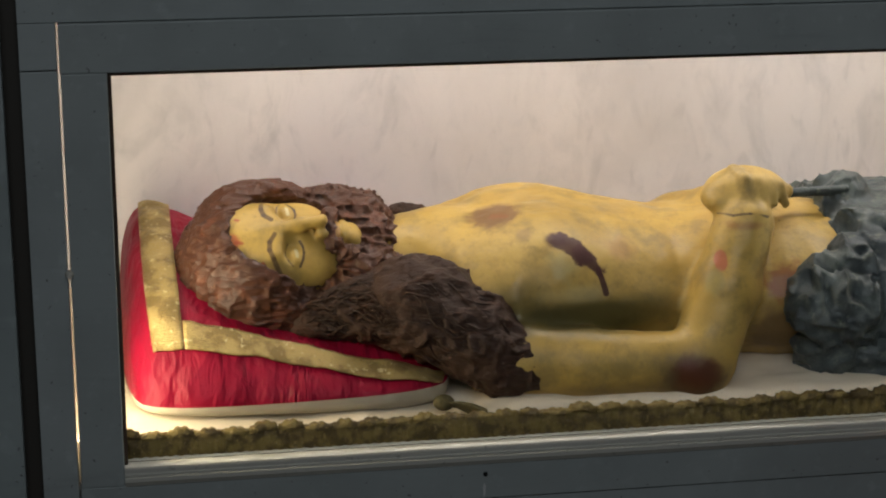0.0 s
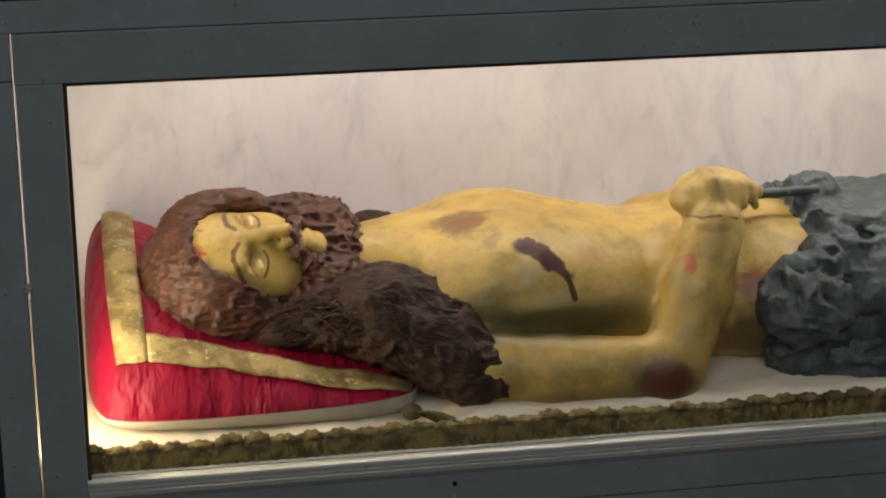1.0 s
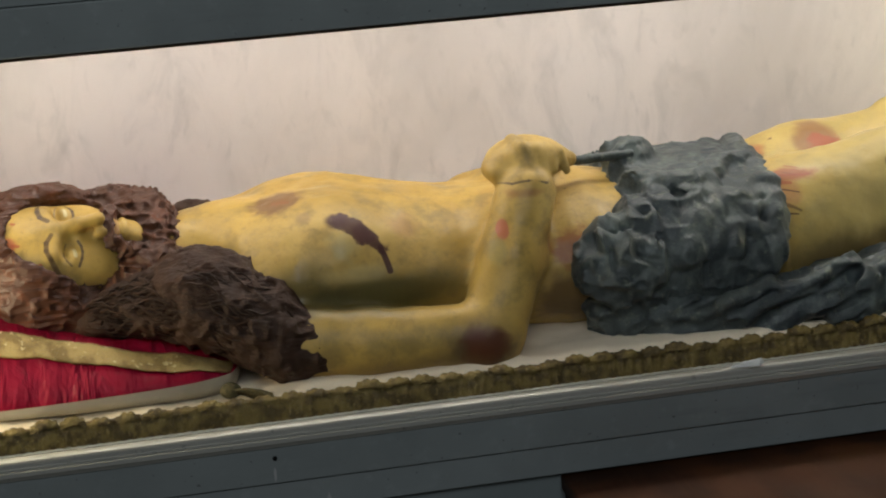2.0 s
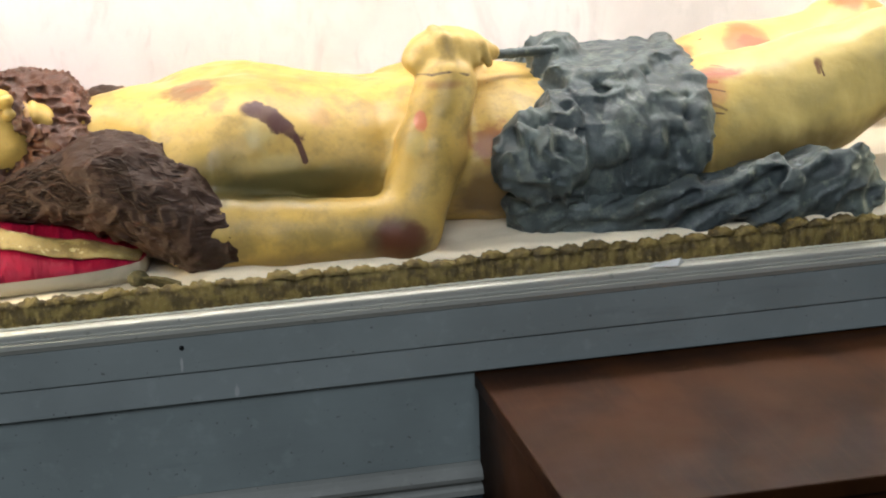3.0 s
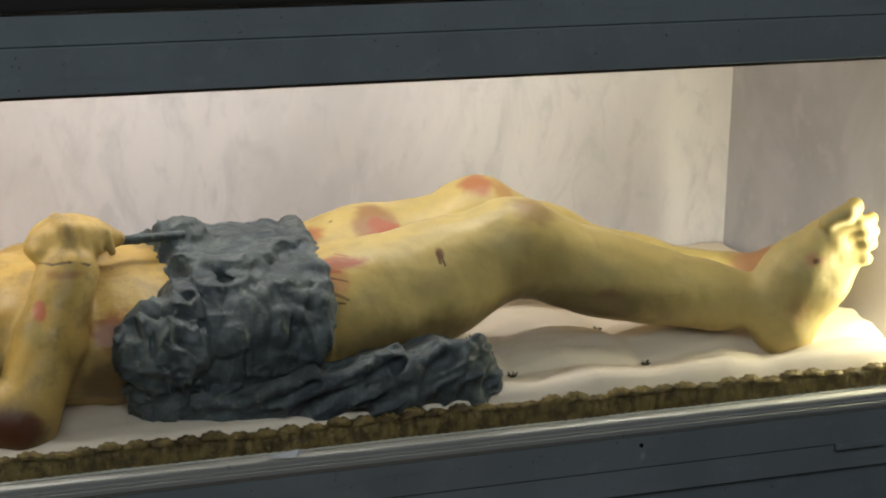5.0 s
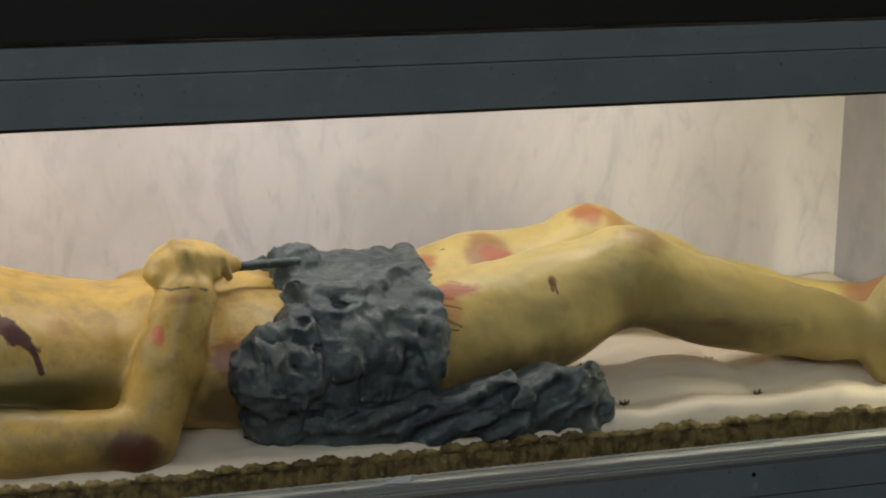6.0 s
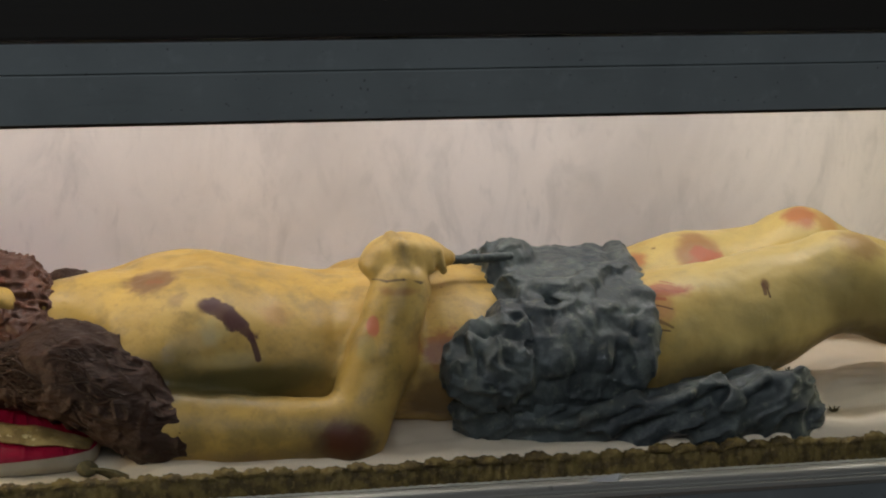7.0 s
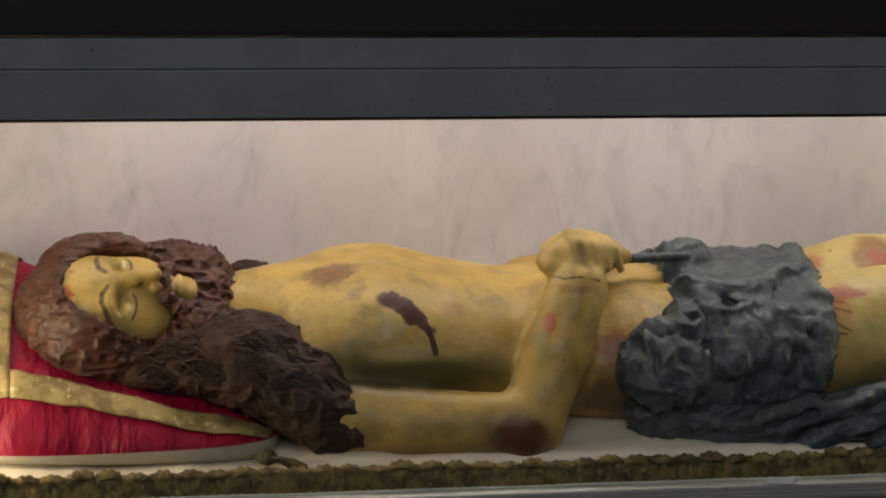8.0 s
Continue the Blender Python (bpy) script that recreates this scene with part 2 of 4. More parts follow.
SKIN = skin_paint("ochre_painted_plaster")
FACE = skin_paint("ochre_painted_face")
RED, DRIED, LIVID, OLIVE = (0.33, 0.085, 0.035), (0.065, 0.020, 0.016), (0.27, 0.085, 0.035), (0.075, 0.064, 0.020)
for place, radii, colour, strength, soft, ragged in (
        ((1.38, 0.20, 0.10), (0.42, 0.40, 0.40), (0.52, 0.42, 0.16), 0.60, 0.25, 0.10),
        ((0.50, 0.120, 0.098), (0.150, 0.060, 0.030), OLIVE, 0.92, 0.55, 0.16),       # bruised flank, the shade above the arm painted in with it
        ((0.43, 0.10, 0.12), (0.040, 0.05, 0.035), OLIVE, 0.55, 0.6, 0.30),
        ((0.50, 0.115, 0.125), (0.06, 0.03, 0.012), (0.62, 0.50, 0.24), 0.45, 0.7, 0.35),
        # hip bruise, with the forearm's shade painted into the same patch
        ((0.740, 0.105, 0.070), (0.046, 0.05, 0.046), (0.12, 0.065, 0.024), 0.85, 0.5, 0.35),
        ((0.742, 0.112, 0.128), (0.030, 0.03, 0.024), LIVID, 0.8, 0.45, 0.35),
        ((0.420, 0.208, 0.200), (0.037, 0.040, 0.024), (0.19, 0.10, 0.04), 0.95, 0.25, 0.20),
        ((0.424, 0.200, 0.203), (0.017, 0.017, 0.014), RED, 0.75, 0.5, 0.25),
        ((0.481, 0.137, 0.184), (0.016, 0.016, 0.014), DRIED, 0.95, 0.4, 0.20),
        ((0.510, 0.128, 0.165), (0.006, 0.012, 0.005), (0.30, 0.05, 0.03), 0.8, 0.5, 0.30),
        ((0.485, 0.125, 0.150), (0.02, 0.02, 0.03), (0.45, 0.40, 0.20), 0.5, 0.6, 0.30),
        ((0.386, 0.166, 0.175), (0.006, 0.006, 0.003), DRIED, 0.95, 0.4, 0.15),
        ((0.620, 0.055, 0.044), (0.050, 0.04, 0.040), (0.085, 0.055, 0.030), 0.85, 0.6, 0.20),     # elbow
        ((0.622, 0.048, 0.042), (0.032, 0.03, 0.027), (0.095, 0.026, 0.010), 0.92, 0.5, 0.25),
        ((0.659, 0.095, 0.163), (0.0085, 0.016, 0.0135), (0.42, 0.13, 0.06), 0.95, 0.25, 0.12),
        ((0.650, 0.085, 0.140), (0.012, 0.014, 0.022), (0.36, 0.30, 0.12), 0.5, 0.5, 0.25),
        ((0.690, 0.118, 0.196), (0.024, 0.02, 0.006), LIVID, 0.55, 0.6, 0.30),
        # underside of the upper arm: its shade put into the paint
        ((0.55, 0.06, 0.025), (0.09, 0.04, 0.02), (0.20, 0.13, 0.045), 0.6, 0.7, 0.30),
        ((0.560, 0.150, 0.165), (0.022, 0.02, 0.02), (0.42, 0.22, 0.09), 0.5, 0.7, 0.30),
        ((0.447, 0.150, 0.185), (0.010, 0.012, 0.010), (0.33, 0.21, 0.08), 0.6, 0.5, 0.25),
        ((1.110, 0.285, 0.180), (0.038, 0.05, 0.03), (0.24, 0.11, 0.045), 0.85, 0.3, 0.20),          # thighs
        ((1.116, 0.278, 0.174), (0.024, 0.032, 0.02), RED, 0.85, 0.4, 0.5),
        ((1.012, 0.136, 0.178), (0.034, 0.016, 0.010), RED, 0.85, 0.45, 0.32),
        ((1.000, 0.118, 0.160), (0.022, 0.020, 0.020), (0.36, 0.14, 0.06), 0.6, 0.6, 0.30),
        ((1.028, 0.297, 0.173), (0.016, 0.022, 0.014), RED, 0.7, 0.5, 0.30),
        ((1.134, 0.134, 0.180), (0.006, 0.010, 0.009), (0.16, 0.08, 0.04), 0.85, 0.5, 0.25),
        ((1.257, 0.325, 0.218), (0.030, 0.04, 0.022), RED, 0.8, 0.5, 0.25),                         # knees
        ((1.290, 0.325, 0.200), (0.022, 0.03, 0.022), (0.36, 0.15, 0.05), 0.6, 0.6, 0.25),
        ((1.262, 0.165, 0.215), (0.036, 0.04, 0.022), (0.24, 0.13, 0.05), 0.65, 0.6, 0.25),
        # shade low on the near knee, thigh and calf, put into the paint
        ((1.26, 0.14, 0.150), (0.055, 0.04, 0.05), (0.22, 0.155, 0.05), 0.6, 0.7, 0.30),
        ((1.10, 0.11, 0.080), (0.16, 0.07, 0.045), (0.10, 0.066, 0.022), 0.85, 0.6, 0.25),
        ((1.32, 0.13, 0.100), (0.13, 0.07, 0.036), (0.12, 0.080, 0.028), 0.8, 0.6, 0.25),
        ((1.345, 0.115, 0.119), (0.016, 0.01, 0.008), (0.19, 0.10, 0.05), 0.7, 0.6, 0.30),
        ((1.430, 0.110, 0.113), (0.020, 0.01, 0.003), (0.17, 0.09, 0.05), 0.6, 0.5, 0.30),
        ((1.606, 0.080, 0.150), (0.020, 0.016, 0.012), (0.40, 0.16, 0.08), 0.8, 0.5, 0.25),         # foot
        ((1.606, 0.078, 0.150), (0.007, 0.012, 0.006), (0.05, 0.012, 0.008), 0.97, 0.4, 0.15),
        ((1.587, 0.073, 0.085), (0.022, 0.02, 0.022), (0.42, 0.24, 0.10), 0.5, 0.7, 0.25),
        ((1.64, 0.27, 0.100), (0.05, 0.05, 0.03), (0.36, 0.14, 0.06), 0.75, 0.5, 0.30)):
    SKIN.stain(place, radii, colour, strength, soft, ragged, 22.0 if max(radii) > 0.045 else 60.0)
FACE.stain((0.124, 0.178, 0.182), (0.011, 0.014, 0.009), (0.42, 0.10, 0.04), 0.85, 0.5, 0.30)
BROW = (0.085, 0.048, 0.022)
for a, b, r, colour, strength in (
        ((0.483, 0.137, 0.184), (0.510, 0.128, 0.168), 0.0125, DRIED, 0.95), ((0.510, 0.128, 0.168), (0.527, 0.121, 0.150), 0.0095, DRIED, 0.95),
        ((0.527, 0.121, 0.150), (0.534, 0.114, 0.124), 0.0042, DRIED, 0.95),
        ((0.352, 0.147, 0.168), (0.386, 0.166, 0.175), 0.0032, DRIED, 0.95), ((0.430, 0.199, 0.204), (0.478, 0.197, 0.207), 0.0028, DRIED, 0.7),
        ((1.004, 0.140, 0.181), (1.034, 0.128, 0.174), 0.0016, DRIED, 0.6),
        ((0.996, 0.106, 0.150), (1.012, 0.103, 0.142), 0.0026, DRIED, 0.6),
        ((1.022, 0.288, 0.171), (1.052, 0.286, 0.172), 0.0022, DRIED, 0.8), ((1.022, 0.316, 0.179), (1.056, 0.312, 0.181), 0.0022, DRIED, 0.8),
        ((0.652, 0.085, 0.138), (0.659, 0.084, 0.128), 0.0016, DRIED, 0.8)):
    SKIN.stroke(a, b, r, colour, strength, 0.35, 0.70 if r > 0.008 else 0.15, 60.0)


GLASS = Mat("clear_glass", (1, 1, 1), 0.0)
socket(GLASS.b, "Transmission Weight").default_value = 1.0
GLASS.b.inputs["IOR"].default_value = 1.12
PLASTIC = Mat("clear_cracked_plastic", (0.75, 0.78, 0.8), 0.2)
socket(PLASTIC.b, "Transmission Weight").default_value = 0.5
IRON = Mat("dark_iron", (0.03, 0.03, 0.03), 0.5, 0.6)


# ---- mesh helpers ----
def part(name, bm, material, parent, label=""):
    me = bpy.data.meshes.new(name)
    bm.to_mesh(me)
    bm.free()
    me.materials.append(material.m)
    ob = new(name, me)
    if parent is not None:
        ob.parent = parent
    if label:
        ob["label"] = label
    return ob


def box(bm, x0, x1, y0, y1, z0, z1, bevel=0.0015):
    r = bmesh.ops.create_cube(bm, size=1.0, matrix=Matrix.LocRotScale(((x0 + x1) / 2, (y0 + y1) / 2, (z0 + z1) / 2), None, (x1 - x0, y1 - y0, z1 - z0)))
    if bevel:
        edges = list({e for v in r["verts"] for e in v.link_edges})
        bmesh.ops.bevel(bm, geom=edges, offset=bevel, segments=2, affect="EDGES", profile=0.6)
    return bm


def slab(name, x0, x1, y0, y1, z0, z1, material, parent=None, label="", bevel=0.0015):
    return part(name, box(bmesh.new(), x0, x1, y0, y1, z0, z1, bevel), material, parent, label)


def profile_bar(name, points, x0, x1, material, parent=None, label=""):
    """A moulding: a profile in y and z drawn out along x."""
    bm = bmesh.new()
    rings = [[bm.verts.new((x, y, z)) for y, z in points] for x in (x0, x1)]
    n = len(points)
    for i in range(n):
        j = (i + 1) % n
        bm.faces.new((rings[0][i], rings[0][j], rings[1][j], rings[1][i]))
    bm.faces.new(rings[0][::-1])
    bm.faces.new(rings[1])
    bmesh.ops.recalc_face_normals(bm, faces=bm.faces)
    return part(name, bm, material, parent, label)


def empty(name, place, label, category, group="", kind=""):
    ob = new(name)
    ob.location = place
    return tagged(ob, label, category, group, kind)


def adopt(child, parent):
    """Hang a part built in world coordinates under its thing."""
    child.parent = parent
    child.matrix_parent_inverse = Matrix.Translation(parent.location).inverted()
    return child


def smooth(ob):
    for p in ob.data.polygons:
        p.use_smooth = True
    return ob


def structure(ob, label, category):
    return tagged(ob, label, category, kind="structure")


# ---- the setting ----
FLOOR = -0.72
structure(slab("floor", -3.2, 4.8, -5.2, 0.9, FLOOR - 0.1, FLOOR, FLOORM, bevel=0), "grey worn stone floor of the church", "floor")
structure(slab("ceiling", -3.2, 4.8, -5.2, 0.9, 3.2, 3.3, PLASTER, bevel=0), "plain plaster ceiling of the church", "ceiling")
structure(slab("wall_south", -3.2, 4.8, -5.3, -5.2, FLOOR, 3.2, PLASTER, bevel=0), "plain plaster wall of the church", "wall")
structure(slab("wall_west", -3.3, -3.2, -5.3, 0.9, FLOOR, 3.2, PLASTER, bevel=0), "plain plaster wall of the church", "wall")
structure(slab("wall_east", 4.8, 4.9, -5.3, 0.9, FLOOR, 3.2, PLASTER, bevel=0), "plain plaster wall of the church", "wall")
structure(slab("wall_north", -3.2, 4.8, 0.8, 0.9, FLOOR, 3.2, PLASTER, bevel=0), "plain plaster wall behind the altar", "wall")

X0, X1, TOP = 0.0, 1.765, 0.412          # the door's opening
structure(slab("niche_wall_back", -0.2, 1.95, 0.50, 0.56, -0.06, 0.56, STONE, bevel=0), "white veined marble back wall of the lit niche", "wall")
bm = bmesh.new()
quad = [(1.71, 0.50), (1.775, 0.03), (1.95, 0.03), (1.95, 0.50)]
low, high = ([bm.verts.new((x, y, z)) for x, y in quad] for z in (-0.06, 0.50))
for i in range(4):
    bm.faces.new((low[i], low[(i + 1) % 4], high[(i + 1) % 4], high[i]))
bm.faces.new(low[::-1]), bm.faces.new(high)
bmesh.ops.recalc_face_normals(bm, faces=bm.faces)
structure(part("niche_wall_right", bm, GREYSTONE, None), "grey veined marble end wall of the niche", "wall")
structure(slab("niche_wall_left", -0.2, -0.072, 0.0285, 0.50, -0.06, 0.50, STONE, bevel=0), "white marble end wall of the niche", "wall")
structure(slab("niche_floor", -0.072, 1.9, 0.03, 0.50, -0.06, -0.03, STONE, bevel=0), "stone floor of the niche under the mattress", "floor")
structure(slab("niche_ceiling", -0.2, 1.95, 0.03, 0.50, 0.50, 0.56, STONE, bevel=0), "pale stone ceiling of the niche", "ceiling")

# door casing
casing = empty("door_casing", (0.85, 0, -0.1), "blue-grey painted wooden casing round the glazed door", "door casing", kind="structure")
for nm, x0, x1, z0, z1 in (("top_board", -0.0875, 1.86, 0.4665, 0.497), ("bottom_board", -0.0875, 1.86, -0.0970, -0.0640),
                           ("left_board", -0.0875, -0.0515, -0.0635, 0.4185), ("corner_block", -0.0875, -0.0515, 0.4200, 0.466), ("right_board", 1.8165, 1.86, -0.0635, 0.466)):
    adopt(slab(nm, x0, x1, 0.001, 0.03, z0, z1, CASING, bevel=0.0008), casing)
# panel, moulding and plinth below
structure(slab("panel_below", -0.0875, 1.86, 0.009, 0.05, -0.2045, -0.0975, PANEL, bevel=0), "blue-grey painted panel below the glazed door", "panel")
structure(profile_bar("base_moulding", [(0.05, -0.205), (0.008, -0.205), (0.001, -0.2065), (-0.005, -0.211), (-0.008, -0.217), (-0.006, -0.2225), (0.002, -0.225),
                                        (0.002, -0.2285), (-0.004, -0.230), (-0.006, -0.2325), (-0.006, -0.239), (0.05, -0.239)], -0.20, 1.95, MOULD), "worn grey painted base moulding", "moulding")
structure(slab("plinth", -0.20, 1.95, -0.001, 0.05, FLOOR, -0.2395, DARK, bevel=0.002), "dark painted plinth of the altar", "plinth")
structure(slab("pilaster_left", -0.32, -0.1045, -0.004, 0.05, -0.2045, 0.497, PANEL, bevel=0.003), "blue-grey painted side board of the altar", "pilaster")
structure(slab("pilaster_right", 1.8604, 2.1, -0.012, 0.05, -0.2045, 0.497, PANEL, bevel=0.003), "blue-grey painted side board of the altar", "pilaster")
# black strip added to draw the gap's shade and shut out lamplight
structure(slab("gap_shade_strip", -0.112, -0.079, 0.014, 0.0270, -0.2045, 0.497, BLACKWOOD, bevel=0), "added black strip for the shade in the gap beside the casing", "joint")
structure(slab("altar_slab", -0.4, 2.2, -0.002, 0.58, 0.5005, 0.66, BLACKWOOD, bevel=0.004), "black-brown wooden top board of the altar", "altar top")
structure(slab("altar_body_left", -0.32, -0.2, 0.05, 0.56, FLOOR, 0.5, PLASTER, bevel=0), "plain side of the altar", "altar side")
structure(slab("altar_body_right", 1.95, 2.1, 0.05, 0.56, FLOOR, 0.5, PLASTER, bevel=0), "plain side of the altar", "altar side")

# glazed door
door = empty("glazed_door", (0.85, 0, 0), "blue-grey painted wooden door with one long glass pane, closed", "glazed door")
adopt(slab("top_rail", -0.0493, 1.8145, -0.002, 0.026, TOP + 0.004, 0.4655, DOOR), door)
adopt(slab("bottom_rail", -0.0493, 1.8145, -0.002, 0.026, -0.0625, -0.022, DOOR), door)
adopt(slab("left_stile", -0.0487, -0.004, -0.0015, 0.0255, -0.022, TOP + 0.004, DOOR), door)
adopt(slab("right_stile", X1 + 0.004, 1.8145, -0.0015, 0.0255, -0.022, TOP + 0.004, DOOR), door)
DARKBEAD = Mat("dark_brown_rebate", (0.05, 0.03, 0.02), 0.6)
DARKBEAD.mix(DARKBEAD.ramp(DARKBEAD.noise(60), 0.4, 0.7, 0, 0.6), (0.09, 0.06, 0.04))
adopt(slab("glazing_bead", X0 - 0.004, X1 + 0.004, 0.003, 0.018, TOP, TOP + 0.004, DARKBEAD, bevel=0.0006), door, )
adopt(slab("glazing_bead", -0.004, 0.0, 0.003, 0.018, -0.001, TOP, DARKBEAD, bevel=0.0006), door)
adopt(slab("glazing_bead", X1, X1 + 0.004, 0.003, 0.018, -0.001, TOP, DARKBEAD, bevel=0.0006), door)
sill = adopt(profile_bar("sill_bead", [(0.026, 0.0), (0.0, 0.0), (-0.0025, -0.0012), (-0.0035, -0.0035), (-0.0035, -0.0075), (-0.0045, -0.0085),
                                       (-0.0045, -0.0105), (0.026, -0.0105)], -0.004, X1 + 0.004, BEAD), door)
sill["label"] = "worn white sill bead"
adopt(profile_bar("sill_moulding", [(0.026, -0.011), (-0.0055, -0.011), (-0.0065, -0.012), (-0.0065, -0.0165), (-0.005, -0.0185), (-0.0035, -0.0215), (0.026, -0.0215)],
                  -0.004, X1 + 0.004, BEAD), door)["label"] = "worn pale stepped moulding"
glass = adopt(slab("pane", 0.0, X1, 0.009, 0.0105, 0.0005, TOP - 0.0005, GLASS, bevel=0), door, )
glass["label"] = "clear glass pane"
glass.visible_shadow = False
# pin's pale colour stands in for the glow at the stile joint
bm = bmesh.new()
bmesh.ops.create_cone(bm, cap_ends=True, segments=16, radius1=0.0045, radius2=0.003, depth=0.008, matrix=pose(-0.050, -0.005, 0.212, 90, 0, 0))
adopt(part("latch_pin", bm, BEAD, door, "small latch pin, made pale for the glow there"), door)
for x, z in ((0.377, -0.034), (1.342, -0.034)):
    bm = bmesh.new()
    bmesh.ops.create_cone(bm, cap_ends=True, segments=12, radius1=0.0028, radius2=0.0024, depth=0.002, matrix=pose(x, -0.0025, z, 90, 0, 0))
    adopt(part("screw", bm, IRON, door, "dark countersunk screw"), door)
bm = box(bmesh.new(), 1.605, 1.675, -0.007, -0.002, -0.069, -0.061, 0.001)
adopt(part("bolt_plate", bm, DOOR, door, "painted sliding bolt plate"), door)


# ---- solid shapes by signed distance ----
LATTICE = np.random.RandomState(5).rand(32, 32, 32).astype(np.float32)


def vnoise(x, y, z):
    """Smooth lattice noise, 0 to 1."""
    xi, yi, zi = np.floor(x).astype(np.int32), np.floor(y).astype(np.int32), np.floor(z).astype(np.int32)
    u, v, w = x - xi, y - yi, z - zi
    u, v, w = u * u * (3 - 2 * u), v * v * (3 - 2 * v), w * w * (3 - 2 * w)
    a, b = (xi & 31, (xi + 1) & 31), (yi & 31, (yi + 1) & 31)
    c = (zi & 31, (zi + 1) & 31)
    out = 0
    for i in (0, 1):
        for j in (0, 1):
            for k in (0, 1):
                out = out + LATTICE[a[i], b[j], c[k]] * (u if i else 1 - u) * (v if j else 1 - v) * (w if k else 1 - w)
    return out


def smin(a, b, k):
    h = np.maximum(k - np.abs(a - b), 0) / k
    return np.minimum(a, b) - h * h * k * 0.25


class Solid:
    """A grid of distances into which shapes are melted."""

    def __init__(self, lo, hi, h):
        self.lo, self.h = np.array(lo, np.float32), h
        self.n = [int(math.ceil((b - a) / h)) + 1 for a, b in zip(lo, hi)]
        self.ax = [np.float32(lo[i]) + np.arange(self.n[i], dtype=np.float32) * np.float32(h) for i in range(3)]
        self.d = np.full(self.n, 0.2, np.float32)

    def window(self, lo, hi):
        s = []
        for i in range(3):
            a = int(max(0, math.floor((lo[i] - self.lo[i]) / self.h)))
            b = int(min(self.n[i], math.ceil((hi[i] - self.lo[i]) / self.h) + 1))
            s.append(slice(a, max(a + 1, b)))
        return tuple(s)

    def grid(self, s):
        return np.meshgrid(*[self.ax[i][s[i]] for i in range(3)], indexing="ij")

    def melt(self, f, lo, hi, k, cut=False):
        s = self.window([a - 0.03 for a in lo], [a + 0.03 for a in hi])
        v = f(*self.grid(s)).astype(np.float32)
        if cut:
            self.d[s] = -smin(-self.d[s], v, k)
        else:
            self.d[s] = smin(self.d[s], v, k)
        return self

    def cone(self, a, ra, b, rb, k=0.02, cut=False):
        a, b = np.array(a, np.float32), np.array(b, np.float32)
        ba = b - a
        ll = float(ba @ ba)

        def f(x, y, z):
            t = np.clip(((x - a[0]) * ba[0] + (y - a[1]) * ba[1] + (z - a[2]) * ba[2]) / ll, 0, 1)
            return np.sqrt((x - a[0] - t * ba[0]) ** 2 + (y - a[1] - t * ba[1]) ** 2 + (z - a[2] - t * ba[2]) ** 2) - (ra + (rb - ra) * t)
        r = max(ra, rb)
        return self.melt(f, np.minimum(a, b) - r, np.maximum(a, b) + r, k, cut)

    def chain(self, points, k=0.02, joint=0.02):
        """Cones from point to point; a point is x, y, z, radius."""
        for p, q in zip(points, points[1:]):
            self.cone(p[:3], p[3], q[:3], q[3], k)
        return self

    def egg(self, c, r, k=0.02, axes=None, cut=False):
        m = np.array(axes if axes is not None else np.eye(3), np.float32)
        r = np.array(r, np.float32)

        def f(x, y, z):
            q = [(x - c[0]) * m[i][0] + (y - c[1]) * m[i][1] + (z - c[2]) * m[i][2] for i in range(3)]
            k0 = np.sqrt(sum((q[i] / r[i]) ** 2 for i in range(3)))
            k1 = np.sqrt(sum((q[i] / r[i] ** 2) ** 2 for i in range(3))) + 1e-6
            return k0 * (k0 - 1) / k1
        R = max(r)
        return self.melt(f, [a - R for a in c], [a + R for a in c], k, cut)

    def tube(self, rows, k=0.02, grow=0.0):
        """A body along x through oval sections: x, yc, zc, ry, rz."""
        t = np.array(rows, np.float32)

        def f(x, y, z):
            yc, zc, ry, rz = (np.interp(x[:, 0, 0], t[:, 0], t[:, i]).astype(np.float32)[:, None, None] for i in (1, 2, 3, 4))
            ry, rz = ry + grow, rz + grow
            q = np.sqrt(((y - yc) / ry) ** 2 + ((z - zc) / rz) ** 2)
            side = (q - 1) * np.minimum(ry, rz)
            ends = np.maximum(t[0, 0] - grow - x, x - t[-1, 0] - grow)
            return -smin(-side, -ends, 0.03)
        R = max(t[:, 3].max(), t[:, 4].max()) + grow
        return self.melt(f, (t[0, 0], t[:, 1].min() - R, t[:, 2].min() - R), (t[-1, 0], t[:, 1].max() + R, t[:, 2].max() + R), k)

    def rough(self, f, only=0.03):
        """Move the surface out by f(x, y, z) metres."""
        near = np.abs(self.d) < only
        idx = np.nonzero(near)
        p = [self.ax[i][idx[i]] for i in range(3)]
        self.d[idx] -= f(*p)
        return self

    def mesh(self):
        """Surface nets: one vertex for each cell that the surface crosses."""
        g = self.d
        ins = g < 0
        n = g.shape
        c = [n[0] - 1, n[1] - 1, n[2] - 1]

        def corner(a, i, j, k):
            return a[i:i + c[0], j:j + c[1], k:k + c[2]]
        count = np.zeros(c, np.int8)
        for i in (0, 1):
            for j in (0, 1):
                for k in (0, 1):
                    count += corner(ins, i, j, k)
        act = (count > 0) & (count < 8)
        cells = np.argwhere(act)
        number = np.full(c, -1, np.int32)
        number[act] = np.arange(len(cells))
        pos, tot = np.zeros((len(cells), 3), np.float32), np.zeros(len(cells), np.float32)
        for axis in range(3):
            others = [i for i in range(3) if i != axis]
            for p in (0, 1):
                for q in (0, 1):
                    o = np.zeros(3, int)
                    o[others[0]], o[others[1]] = p, q
                    e = o.copy()
                    e[axis] = 1
                    a = g[tuple((cells + o).T)]
                    b = g[tuple((cells + e).T)]
                    cross = (a < 0) != (b < 0)
                    t = np.where(cross, a / np.where(cross, a - b, 1), 0)
